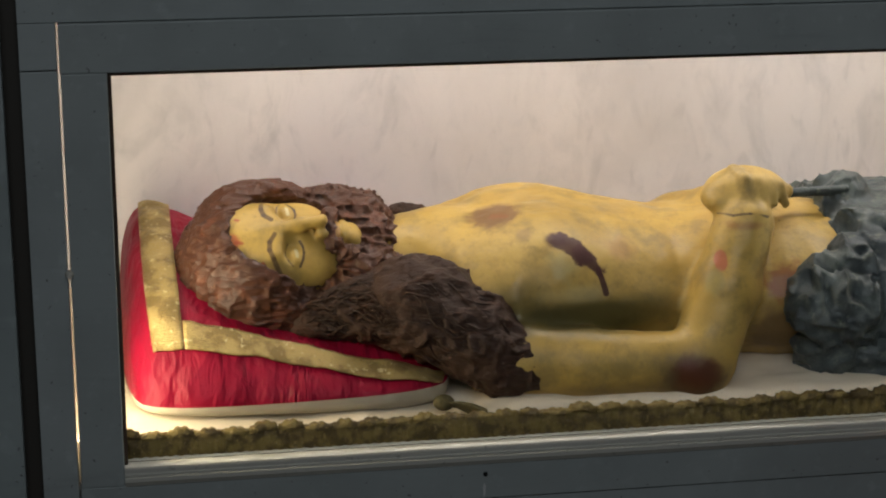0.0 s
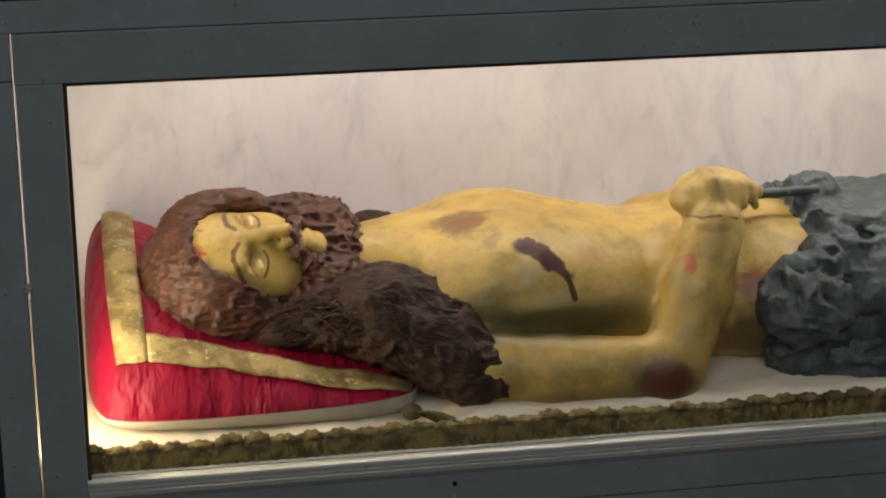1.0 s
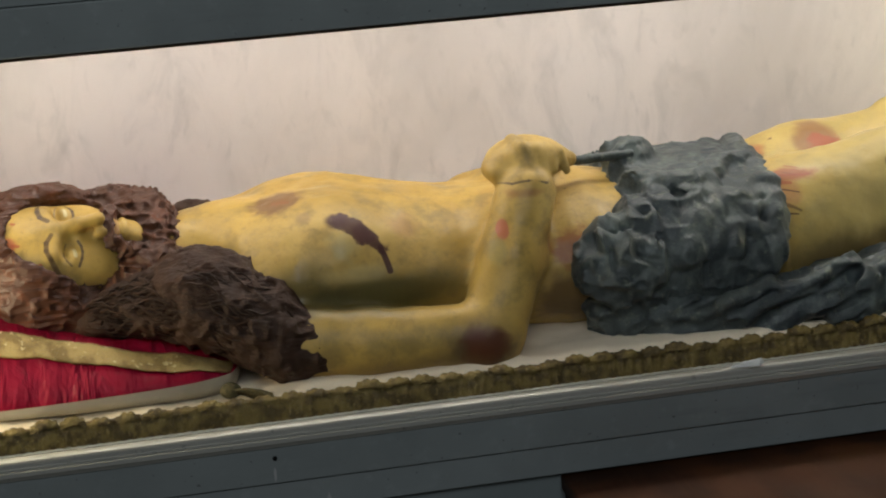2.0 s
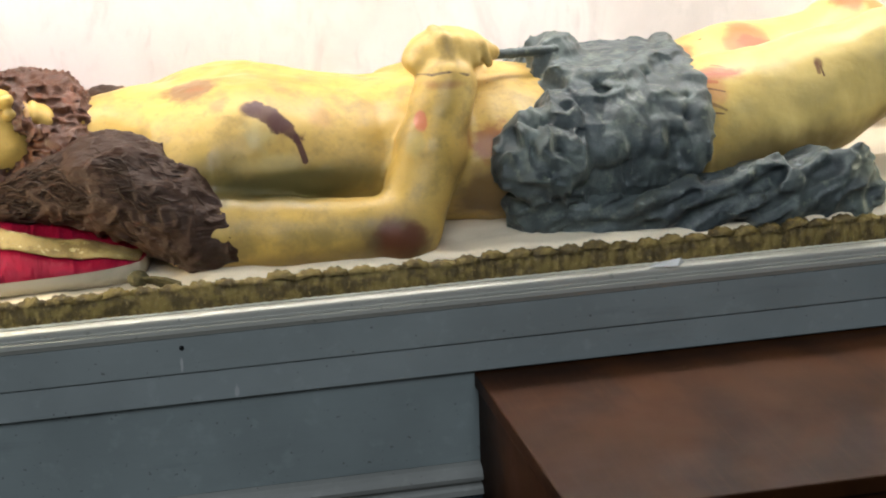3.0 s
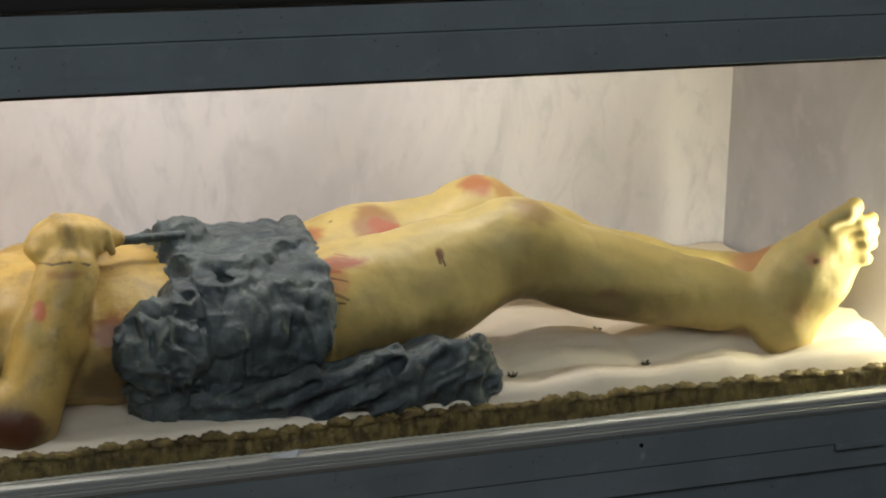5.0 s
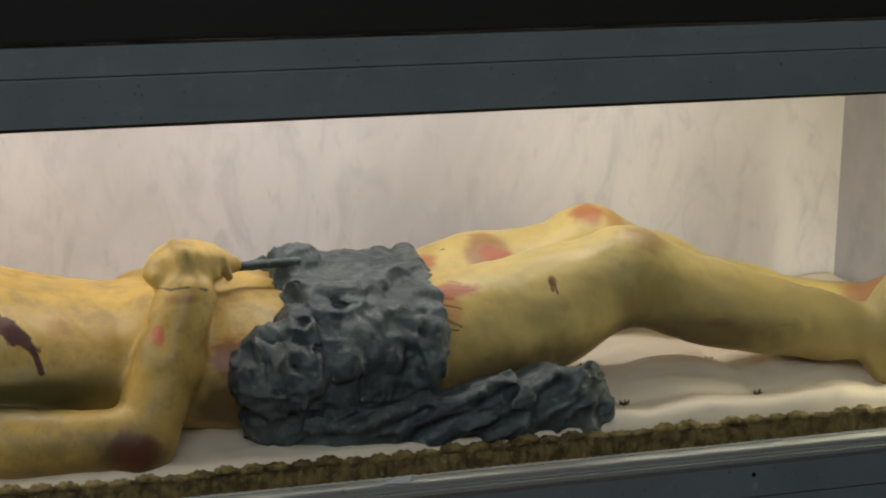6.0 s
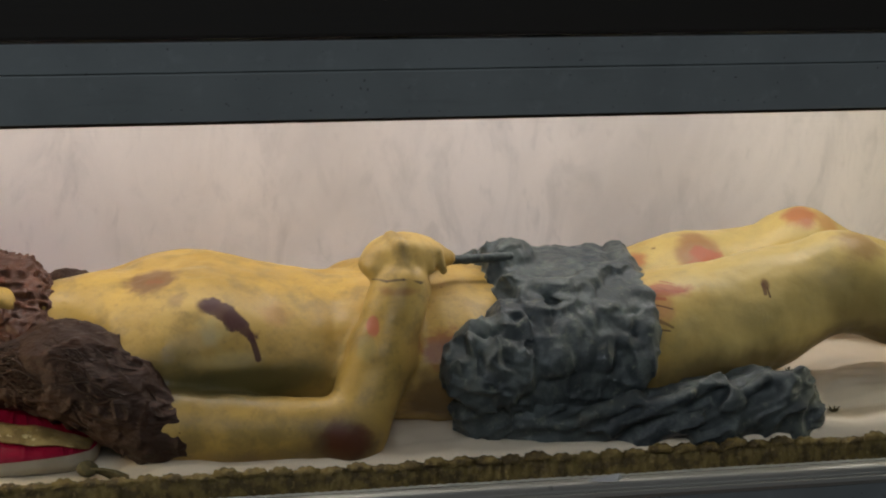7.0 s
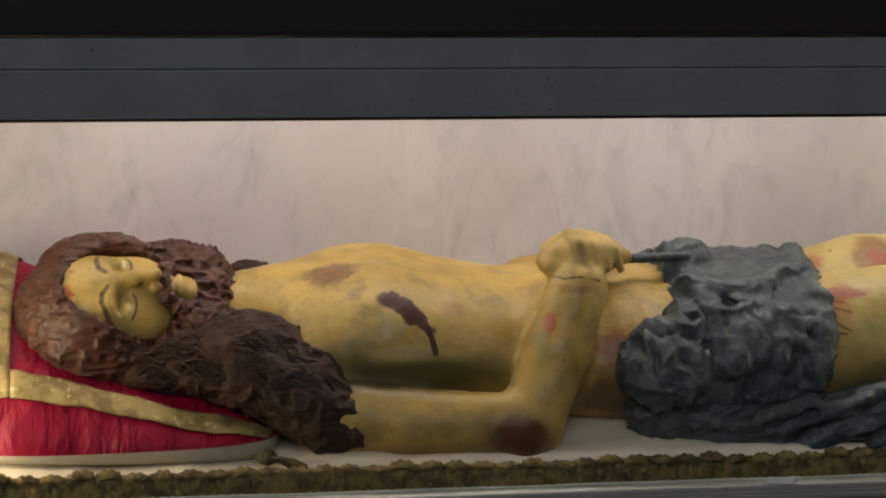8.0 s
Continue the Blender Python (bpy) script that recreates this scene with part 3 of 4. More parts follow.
                    v = np.repeat(o[None].astype(np.float32), len(cells), 0)
                    v[:, axis] = t
                    pos += v * cross[:, None]
                    tot += cross
        verts = self.lo + (cells + pos / tot[:, None]) * self.h
        faces = []
        for axis in range(3):
            u, v = (axis + 1) % 3, (axis + 2) % 3
            a = np.take(ins, range(n[axis] - 1), axis)
            b = np.take(ins, range(1, n[axis]), axis)
            e = np.argwhere(a != b)
            e = e[(e[:, u] > 0) & (e[:, v] > 0) & (e[:, u] < n[u] - 1) & (e[:, v] < n[v] - 1)]
            out = a[tuple(e.T)]
            quadlist = []
            for du, dv in ((-1, -1), (0, -1), (0, 0), (-1, 0)):
                w = e.copy()
                w[:, u] += du
                w[:, v] += dv
                quadlist.append(number[tuple(w.T)])
            quads = np.stack(quadlist, 1)
            quads[~out] = quads[~out][:, ::-1]
            faces.append(quads)
        return verts, np.concatenate(faces)


def mesh_object(name, pieces):
    """One mesh from (verts, quads, material) pieces."""
    me = bpy.data.meshes.new(name)
    verts = np.concatenate([p[0] for p in pieces])
    offs = np.cumsum([0] + [len(p[0]) for p in pieces])
    quads = np.concatenate([p[1] + o for p, o in zip(pieces, offs)])
    slots = np.concatenate([np.full(len(p[1]), i, np.int32) for i, p in enumerate(pieces)])
    me.vertices.add(len(verts))
    me.vertices.foreach_set("co", verts.astype(np.float32).ravel())
    me.loops.add(quads.size)
    me.loops.foreach_set("vertex_index", quads.astype(np.int32).ravel())
    me.polygons.add(len(quads))
    me.polygons.foreach_set("loop_start", np.arange(0, quads.size, 4, dtype=np.int32))
    me.polygons.foreach_set("material_index", slots)
    for p in pieces:
        me.materials.append(p[2].m)
    me.update(calc_edges=True)
    me.validate()
    me.polygons.foreach_set("use_smooth", np.ones(len(me.polygons), bool))
    return new(name, me)


# ---- the carved figure ----
TORSO = [(0.335, 0.262, 0.106, 0.075, 0.062), (0.375, 0.258, 0.104, 0.14, 0.078), (0.43, 0.255, 0.106, 0.155, 0.087), (0.50, 0.252, 0.106, 0.145, 0.090),
         (0.565, 0.25, 0.103, 0.135, 0.087), (0.625, 0.25, 0.096, 0.130, 0.083), (0.70, 0.248, 0.094, 0.140, 0.086), (0.78, 0.245, 0.094, 0.152, 0.090),
         (0.83, 0.245, 0.094, 0.146, 0.084), (0.88, 0.245, 0.094, 0.138, 0.078), (0.96, 0.245, 0.090, 0.130, 0.070)]
flesh = Solid((0.0, 0.02, -0.01), (1.78, 0.49, 0.28), 0.0036)
flesh.tube(TORSO, 0.02)
flesh.chain([(0.26, 0.25, 0.115, 0.055), (0.36, 0.255, 0.125, 0.06)], 0.03)
flesh.egg((0.475, 0.195, 0.141), (0.07, 0.07, 0.048), 0.04)                                # breast
flesh.egg((0.475, 0.305, 0.141), (0.07, 0.07, 0.048), 0.04)
# near arm, bent up to the bound wrists
flesh.chain([(0.405, 0.105, 0.060, 0.043), (0.50, 0.088, 0.052, 0.037), (0.625, 0.085, 0.045, 0.037)], 0.010)
flesh.egg((0.634, 0.083, 0.040), (0.038, 0.036, 0.036), 0.02)
flesh.chain([(0.642, 0.088, 0.055, 0.038), (0.673, 0.112, 0.125, 0.0365), (0.700, 0.142, 0.188, 0.034)], 0.010)
# far arm
flesh.chain([(0.41, 0.40, 0.085, 0.045), (0.60, 0.43, 0.06, 0.038), (0.68, 0.34, 0.13, 0.034), (0.735, 0.235, 0.200, 0.026)], 0.02)
# crossed hands
flesh.egg((0.708, 0.172, 0.222), (0.046, 0.036, 0.025), 0.012)
flesh.egg((0.670, 0.162, 0.213), (0.014, 0.022, 0.012), 0.010)
flesh.chain([(0.715, 0.176, 0.221, 0.021), (0.745, 0.190, 0.214, 0.015), (0.766, 0.198, 0.209, 0.009)], 0.010)
for i in range(4):
    flesh.chain([(0.692 + 0.015 * i, 0.168 + 0.004 * i, 0.245 - 0.004 * i, 0.0070), (0.698 + 0.015 * i, 0.146 + 0.004 * i, 0.239 - 0.004 * i, 0.0068),
                 (0.706 + 0.015 * i, 0.134 + 0.006 * i, 0.216 - 0.003 * i, 0.0055)], 0.005)
# near leg
flesh.chain([(0.93, 0.185, 0.090, 0.066), (1.00, 0.178, 0.097, 0.076), (1.07, 0.182, 0.107, 0.070), (1.16, 0.188, 0.136, 0.060), (1.242, 0.190, 0.166, 0.048)], 0.05)
flesh.egg((1.252, 0.182, 0.172), (0.045, 0.042, 0.042), 0.03)
flesh.chain([(1.25, 0.185, 0.164, 0.046), (1.33, 0.170, 0.137, 0.041), (1.384, 0.160, 0.121, 0.038), (1.442, 0.148, 0.109, 0.033), (1.50, 0.137, 0.096, 0.030), (1.56, 0.125, 0.084, 0.030)], 0.05)
flesh.egg((1.585, 0.112, 0.050), (0.035, 0.033, 0.033), 0.02)
flesh.chain([(1.578, 0.115, 0.088, 0.034), (1.600, 0.108, 0.128, 0.035), (1.636, 0.103, 0.166, 0.030)], 0.03)
flesh.chain([(1.600, 0.112, 0.062, 0.029), (1.640, 0.105, 0.112, 0.025), (1.668, 0.100, 0.144, 0.017)], 0.03)
for bx, bz, tx, tz, r in ((1.628, 0.194, 1.678, 0.211, 0.0118), (1.641, 0.184, 1.700, 0.194, 0.0084), (1.650, 0.172, 1.704, 0.178, 0.0082),
                          (1.660, 0.157, 1.703, 0.162, 0.0080), (1.664, 0.141, 1.697, 0.143, 0.0076)):
    flesh.chain([(bx, 0.088, bz, r), ((bx + tx) / 2, 0.084, (bz + tz) / 2 + 0.003, r * 0.95), (tx - r, 0.090, tz, r * 1.05)], 0.004)
# far leg
flesh.chain([(0.95, 0.315, 0.092, 0.068), (1.10, 0.335, 0.118, 0.066), (1.258, 0.352, 0.154, 0.047)], 0.03)
flesh.egg((1.262, 0.35, 0.160), (0.042, 0.04, 0.042), 0.03)
flesh.chain([(1.265, 0.35, 0.164, 0.046), (1.36, 0.335, 0.124, 0.043), (1.48, 0.318, 0.088, 0.036), (1.62, 0.302, 0.066, 0.030)], 0.03)
flesh.chain([(1.625, 0.295, 0.064, 0.031), (1.662, 0.255, 0.085, 0.030), (1.692, 0.19, 0.135, 0.022)], 0.02)

# head: axes towards the chin, towards the near ear, and out of the face
C = np.array((0.166, 0.245, 0.122))
DN = np.array((0.155, -0.597, 0.787)); DN /= np.linalg.norm(DN)
DD = np.array((1.0, 0.003, 0.161)); DD -= DN * (DD @ DN); DD /= np.linalg.norm(DD)
DL = np.cross(DD, DN)
DL = -DL if DL[1] > 0 else DL
AX = [DD, DL, DN]


def hp(d, l, n):
    """A place in the head, from its own axes."""
    return tuple(C + d * DD + l * DL + n * DN)


head = Solid((0.04, 0.08, 0.0), (0.36, 0.40, 0.30), 0.0020)
head.egg(hp(-0.004, 0, 0.0), (0.082, 0.070, 0.084), 0.02, AX)
head.egg(hp(0.045, 0, 0.020), (0.068, 0.047, 0.055), 0.03, AX)                      # jaw
head.egg(hp(0.0, 0, 0.050), (0.060, 0.052, 0.034), 0.02, AX)
head.egg(hp(-0.030, 0, 0.064), (0.036, 0.045, 0.020), 0.02, AX)                     # forehead
for s in (-1, 1):
    head.egg(hp(0.009, s * 0.029, 0.097), (0.015, 0.019, 0.022), 0.006, AX, cut=True)    # eye sockets
    head.egg(hp(0.012, s * 0.029, 0.069), (0.0095, 0.0145, 0.0135), 0.002, AX)             # lids
    head.chain([(*hp(0.020, s * 0.016, 0.077), 0.0022), (*hp(0.0225, s * 0.030, 0.078), 0.0024), (*hp(0.018, s * 0.043, 0.067), 0.0020)], 0.003)
    head.chain([(*hp(-0.006, s * 0.012, 0.087), 0.005), (*hp(-0.012, s * 0.030, 0.081), 0.006), (*hp(-0.004, s * 0.047, 0.060), 0.004)], 0.008)
    head.egg(hp(0.038, s * 0.032, 0.055), (0.022, 0.017, 0.016), 0.02, AX)               # cheeks
    head.egg(hp(0.046, s * 0.0095, 0.089), (0.008, 0.0060, 0.0065), 0.005, AX)
head.chain([(*hp(-0.010, 0, 0.086), 0.0065), (*hp(0.022, 0, 0.096), 0.0062), (*hp(0.044, 0, 0.102), 0.0072)], 0.008)
head.egg(hp(0.0635, 0, 0.083), (0.0055, 0.017, 0.008), 0.004, AX)
head.egg(hp(0.0745, 0, 0.081), (0.0055, 0.014, 0.008), 0.004, AX)
head.egg(hp(0.087, 0, 0.069), (0.012, 0.017, 0.012), 0.014, AX)

hair = Solid((0.02, 0.04, 0.0), (0.36, 0.40, 0.30), 0.0020)
hair.egg(hp(-0.022, 0.004, -0.004), (0.084, 0.090, 0.098), 0.02, AX)
hair.egg(hp(0.00, -0.064, 0.016), (0.072, 0.034, 0.064), 0.02, AX)
hair.egg(hp(0.02, 0.064, -0.015), (0.080, 0.030, 0.062), 0.02, AX)
hair.egg(hp(0.024, 0, 0.10), (0.083, 0.061, 0.105), 0.006, AX, cut=True)
# beard
for s in (-1, 1):
    hair.chain([(*hp(0.050, s * 0.066, 0.010), 0.022), (*hp(0.080, s * 0.056, 0.038), 0.028), (*hp(0.108, s * 0.036, 0.046), 0.032), (*hp(0.119, 0, 0.044), 0.030)], 0.015)
    hair.chain([(*hp(0.0545, s * 0.004, 0.089), 0.0054), (*hp(0.059, s * 0.018, 0.083), 0.0064), (*hp(0.074, s * 0.028, 0.074), 0.0080), (*hp(0.094, s * 0.030, 0.064), 0.0115)], 0.005)
hair.egg(hp(0.112, 0, 0.054), (0.018, 0.034, 0.022), 0.012, AX)


def curls(x, y, z):
    w = 0.010 * vnoise(x * 60, y * 60, z * 60)
    r = np.abs(vnoise((x + w) * 105, (y + w) * 105, (z - w) * 105) - 0.5) * 2
    return 0.008 * ((1 - r) ** 2 - 0.42) + 0.005 * (vnoise(x * 210 + 7, y * 210, z * 210) - 0.5)


def waves(x, y, z):
    w = 0.012 * vnoise(x * 35, y * 35, z * 35)
    f = np.abs(vnoise(x * 45 + 30 * w, y * 120 + 60 * w, z * 120) - 0.5) * 2
    g = np.abs(vnoise(x * 70 + 50 * w, y * 170 + 80 * w, z * 170) - 0.5) * 2
    return 0.0044 * ((1 - f) ** 2 - 0.35) + 0.0026 * ((1 - g) ** 2 - 0.35) + 0.003 * (vnoise(x * 60, y * 60, z * 60) - 0.5)


beard_zone = lambda x, y, z: 1 / (1 + np.exp(-((x - C[0]) * DD[0] + (y - C[1]) * DD[1] + (z - C[2]) * DD[2] - 0.045) / 0.006))
hair.rough(lambda x, y, z: curls(x, y, z) * beard_zone(x, y, z) + waves(x, y, z) * (1 - 0.6 * beard_zone(x, y, z)))

# loose hair over the shoulder
lock = Solid((0.15, 0.0, -0.005), (0.50, 0.36, 0.24), 0.0026)
lock.chain([(0.19, 0.170, 0.082, 0.014), (0.25, 0.160, 0.098, 0.022), (0.325, 0.138, 0.102, 0.040), (0.390, 0.112, 0.082, 0.043), (0.432, 0.086, 0.056, 0.020)], 0.025)
lock.egg((0.330, 0.150, 0.126), (0.060, 0.046, 0.036), 0.02)
lock.egg((0.412, 0.094, 0.056), (0.040, 0.036, 0.032), 0.02)
lock.chain([(0.29, 0.30, 0.155, 0.020), (0.33, 0.30, 0.166, 0.010), (0.36, 0.295, 0.172, 0.005)], 0.01)
lock.chain([(0.405, 0.080, 0.052, 0.018), (0.438, 0.072, 0.046, 0.009)], 0.012)


def strands(x, y, z):
    a = 0.80 * x - 0.15 * y - 0.58 * z
    b, c = 0.58 * x + 0.81 * z, y + 0.15 * x
    w = 0.02 * vnoise(x * 30, y * 30, z * 30)
    r = np.abs(vnoise(a * 22, (b + w) * 150, (c + w) * 150) - 0.5) * 2
    q = np.abs(vnoise((x + w) * 62, (y - w) * 62, (z + w) * 62) - 0.5) * 2
    return 0.003 * (0.42 - r) + 0.009 * (vnoise(x * 34, y * 34, z * 34) - 0.5) + 0.006 * ((1 - q) ** 2 - 0.25) + 0.004 * (vnoise(x * 120, y * 120, z * 120) - 0.5)


lock.rough(strands)



def wisps(count, spine, seed):
    """Wavy strands laid over a tress; a spine point is x, y, z, radius."""
    rnd = random.Random(seed)
    pts = np.array(spine)
    verts, quads = [], []
    for _ in range(count):
        t0 = rnd.uniform(0.0, 0.66)
        t1 = min(1.0, t0 + rnd.uniform(0.22, 0.40))
        ang, drift = rnd.uniform(-1.7, 2.0), rnd.uniform(-1.0, 1.0)
        wide, turns, ph = rnd.uniform(0.003, 0.008), rnd.uniform(1.0, 2.8), rnd.uniform(0, 6.3)
        thick, high = rnd.uniform(0.0006, 0.0015), rnd.uniform(0.84, 1.03)
        line = []
        for i in range(13):
            f = i / 12
            t = (t0 + (t1 - t0) * f) * (len(pts) - 1)
            j = min(int(t), len(pts) - 2)
            p = pts[j] + (pts[j + 1] - pts[j]) * (t - j)
            d = pts[j + 1][:3] - pts[j][:3]
            d = d / np.linalg.norm(d)
            side = np.cross(d, (0, 0, 1.0)); side /= np.linalg.norm(side)
            up = np.cross(side, d)
            a = ang + drift * f
            lift = high - 0.25 * (2 * f - 1) ** 4
            p3 = p[:3] + p[3] * lift * (math.cos(a) * up + math.sin(a) * side)
            line.append(p3 + wide * math.sin(ph + f * turns * 6.3) * (-math.sin(a) * up + math.cos(a) * side))
        base = len(verts)
        for i, p in enumerate(line):
            w = thick * (0.25 + 0.75 * math.sin(math.pi * min(1, 0.1 + 0.9 * i / 12)))
            for c, e in ((1, 0), (0, 1), (-1, 0), (0, -1)):
                verts.append(p + w * np.array((0.3 * c, e, c)))
        for i in range(12):
            for c in range(4):
                q = base + 4 * i
                quads.append((q + c, q + (c + 1) % 4, q + 4 + (c + 1) % 4, q + 4 + c))
    return np.array(verts), np.array(quads)


TRESS = [(0.20, 0.165, 0.090, 0.024), (0.26, 0.160, 0.104, 0.034), (0.325, 0.142, 0.110, 0.050), (0.390, 0.110, 0.082, 0.047), (0.440, 0.088, 0.056, 0.024)]
strand_mesh = wisps(640, TRESS, 5)

# waist cloth
cloth = Solid((0.725, 0.03, -0.005), (1.03, 0.45, 0.26), 0.0022)
WRAP = [(0.828, 0.245, 0.091, 0.152, 0.088), (0.87, 0.245, 0.093, 0.160, 0.090), (0.92, 0.245, 0.094, 0.162, 0.090), (0.964, 0.245, 0.092, 0.158, 0.087)]
cloth.tube(WRAP, 0.02, 0.011)
cloth.cone((0.957, 0.145, 0.142), 0.036, (0.972, 0.300, 0.152), 0.034, 0.02)
cloth.egg((0.852, 0.238, 0.196), (0.030, 0.030, 0.020), 0.012)
cloth.chain([(0.822, 0.225, 0.200, 0.005), (0.848, 0.228, 0.212, 0.006), (0.870, 0.236, 0.208, 0.005)], 0.006)
FOLDS = (
    # rolled hem towards the thighs
    ((0.962, 0.070, 0.090, 0.008), (0.968, 0.070, 0.110, 0.010), (0.978, 0.091, 0.141, 0.010), (0.984, 0.132, 0.168, 0.010), (0.986, 0.170, 0.180, 0.009), (0.998, 0.300, 0.186, 0.010)),
    # lower border of the flat waistband
    ((0.836, 0.170, 0.186, 0.007), (0.869, 0.142, 0.182, 0.009), (0.903, 0.138, 0.182, 0.009), (0.930, 0.158, 0.188, 0.009), (0.948, 0.180, 0.192, 0.008), (0.980, 0.186, 0.190, 0.008)),
    # hanging lobes
    ((0.848, 0.160, 0.182, 0.008), (0.857, 0.112, 0.163, 0.010), (0.853, 0.077, 0.126, 0.010), (0.860, 0.069, 0.114, 0.009)),
    ((0.883, 0.122, 0.172, 0.007), (0.879, 0.088, 0.144, 0.010), (0.871, 0.069, 0.121, 0.010), (0.862, 0.068, 0.113, 0.009)),
    ((0.896, 0.120, 0.172, 0.006), (0.893, 0.087, 0.147, 0.007), (0.886, 0.073, 0.126, 0.007)),
    ((0.914, 0.132, 0.177, 0.008), (0.909, 0.096, 0.152, 0.009), (0.901, 0.072, 0.124, 0.008)),
    # folds spread from the hollow
    ((0.930, 0.112, 0.166, 0.007), (0.950, 0.106, 0.160, 0.006), (0.978, 0.120, 0.164, 0.006)),
    ((0.930, 0.110, 0.165, 0.006), (0.948, 0.094, 0.150, 0.006), (0.972, 0.096, 0.148, 0.006)),
    ((0.928, 0.106, 0.162, 0.006), (0.940, 0.084, 0.138, 0.006), (0.961, 0.078, 0.128, 0.006)),
    ((0.926, 0.104, 0.160, 0.007), (0.927, 0.082, 0.138, 0.007), (0.922, 0.069, 0.114, 0.007)),
    # gathered rosette at the hip
    ((0.764, 0.106, 0.130, 0.007), (0.780, 0.098, 0.145, 0.007), (0.806, 0.098, 0.150, 0.007), (0.833, 0.092, 0.148, 0.007), (0.846, 0.084, 0.135, 0.007)),
    ((0.766, 0.100, 0.130, 0.007), (0.757, 0.086, 0.112, 0.008), (0.763, 0.074, 0.092, 0.009), (0.780, 0.066, 0.080, 0.009)),
    ((0.775, 0.078, 0.142, 0.006), (0.791, 0.068, 0.130, 0.007), (0.785, 0.062, 0.112, 0.007), (0.806, 0.062, 0.104, 0.007)),
    ((0.800, 0.072, 0.136, 0.006), (0.822, 0.070, 0.128, 0.007), (0.836, 0.072, 0.114, 0.007), (0.828, 0.064, 0.098, 0.008), (0.805, 0.060, 0.090, 0.008)),
    ((0.763, 0.072, 0.112, 0.006), (0.780, 0.062, 0.098, 0.008), (0.802, 0.060, 0.086, 0.008)),
)
cloth.egg((0.804, 0.102, 0.104), (0.044, 0.032, 0.042), 0.012)
cloth.egg((0.824, 0.128, 0.140), (0.024, 0.030, 0.030), 0.012)
cloth.egg((0.800, 0.112, 0.050), (0.044, 0.032, 0.046), 0.02)
for fold in FOLDS:
    row = []
    for x, y, z, r in fold:
        n = Vector((0, 0.245 - y, 0.092 - z)).normalized() * r * 1.25
        row.append((x, y + n.y, z + n.z, r * 1.9))
    cloth.chain(row, 0.003)
for place, size in (((0.872, 0.124, 0.171), (0.017, 0.010, 0.0035)), ((0.955, 0.140, 0.191), (0.022, 0.024, 0.011)), ((0.836, 0.072, 0.140), (0.014, 0.014, 0.0075)),
                    ((0.776, 0.070, 0.122), (0.006, 0.012, 0.009)), ((0.812, 0.054, 0.110), (0.0065, 0.010, 0.006)), ((0.792, 0.052, 0.096), (0.009, 0.009, 0.0035)),
                    ((0.905, 0.205, 0.199), (0.010, 0.008, 0.005))):
    cloth.egg(place, size, 0.004, cut=True)


def crumple(x, y, z):
    w = 0.016 * vnoise(x * 22, y * 22, z * 22)
    a = np.abs(vnoise((x + w) * 48, (y + w) * 30, (z - w) * 40) - 0.5) * 2
    b = np.abs(vnoise((x - w) * 95 + 9, (y + w) * 70, (z + w) * 80) - 0.5) * 2
    c = np.abs(vnoise((x + w) * 62 + 3, (y - w) * 40, (z + w) * 58) - 0.5) * 2
    hip = np.clip((0.850 - x) / 0.02, 0, 1)
    return (0.0036 + 0.003 * hip) * ((1 - a) ** 3 - 0.22) + 0.0018 * ((1 - b) ** 3 - 0.22) + 0.006 * hip * ((1 - c) ** 2 - 0.34)


cloth.rough(crumple)
tail = Solid((0.76, 0.01, -0.005), (1.22, 0.20, 0.13), 0.0024)
tail.chain([(0.825, 0.120, 0.042, 0.036), (0.87, 0.100, 0.036, 0.030), (0.95, 0.084, 0.040, 0.027), (1.04, 0.078, 0.048, 0.031), (1.11, 0.078, 0.053, 0.035), (1.146, 0.079, 0.052, 0.034), (1.160, 0.078, 0.044, 0.022)], 0.012)
for fold in (((0.860, 0.078, 0.040, 0.006), (0.905, 0.056, 0.055, 0.007), (0.955, 0.058, 0.072, 0.006)),
             ((0.895, 0.068, 0.020, 0.006), (0.945, 0.052, 0.050, 0.007), (1.020, 0.052, 0.078, 0.006), (1.060, 0.060, 0.088, 0.005)),
             ((0.965, 0.058, 0.020, 0.006), (1.020, 0.043, 0.046, 0.006), (1.075, 0.045, 0.072, 0.006), (1.110, 0.055, 0.090, 0.006)),
             ((1.030, 0.046, 0.026, 0.006), (1.075, 0.040, 0.036, 0.006), (1.120, 0.042, 0.060, 0.006), (1.140, 0.052, 0.084, 0.006)),
             ((1.128, 0.056, 0.088, 0.006), (1.146, 0.044, 0.060, 0.006), (1.150, 0.046, 0.022, 0.006)),
             ((1.140, 0.066, 0.086, 0.005), (1.156, 0.064, 0.092, 0.005), (1.168, 0.062, 0.086, 0.003)),
             ((1.155, 0.060, 0.062, 0.006), (1.168, 0.056, 0.056, 0.005), (1.178, 0.052, 0.042, 0.004), (1.160, 0.056, 0.026, 0.005))):
    tail.chain(fold, 0.008)


def twist(x, y, z):
    w = 0.014 * vnoise(x * 14, y * 20, z * 20)
    c = np.abs(vnoise((x + w) * 20, y * 40, (z + w) * 52 - x * 13) - 0.5) * 2
    f = np.abs(vnoise((x + w) * 46, y * 70, (z - w) * 95 - x * 30) - 0.5) * 2
    return 0.009 * ((1 - c) ** 2 - 0.32) + 0.0045 * ((1 - f) ** 2 - 0.34)


tail.rough(twist)
# cord from the wrists to the waist cloth
cord = Solid((0.66, 0.10, 0.17), (0.87, 0.30, 0.25), 0.002)
cord.chain([(0.755, 0.197, 0.206, 0.0055), (0.79, 0.205, 0.2045, 0.0055), (0.845, 0.215, 0.203, 0.006)], 0.004)

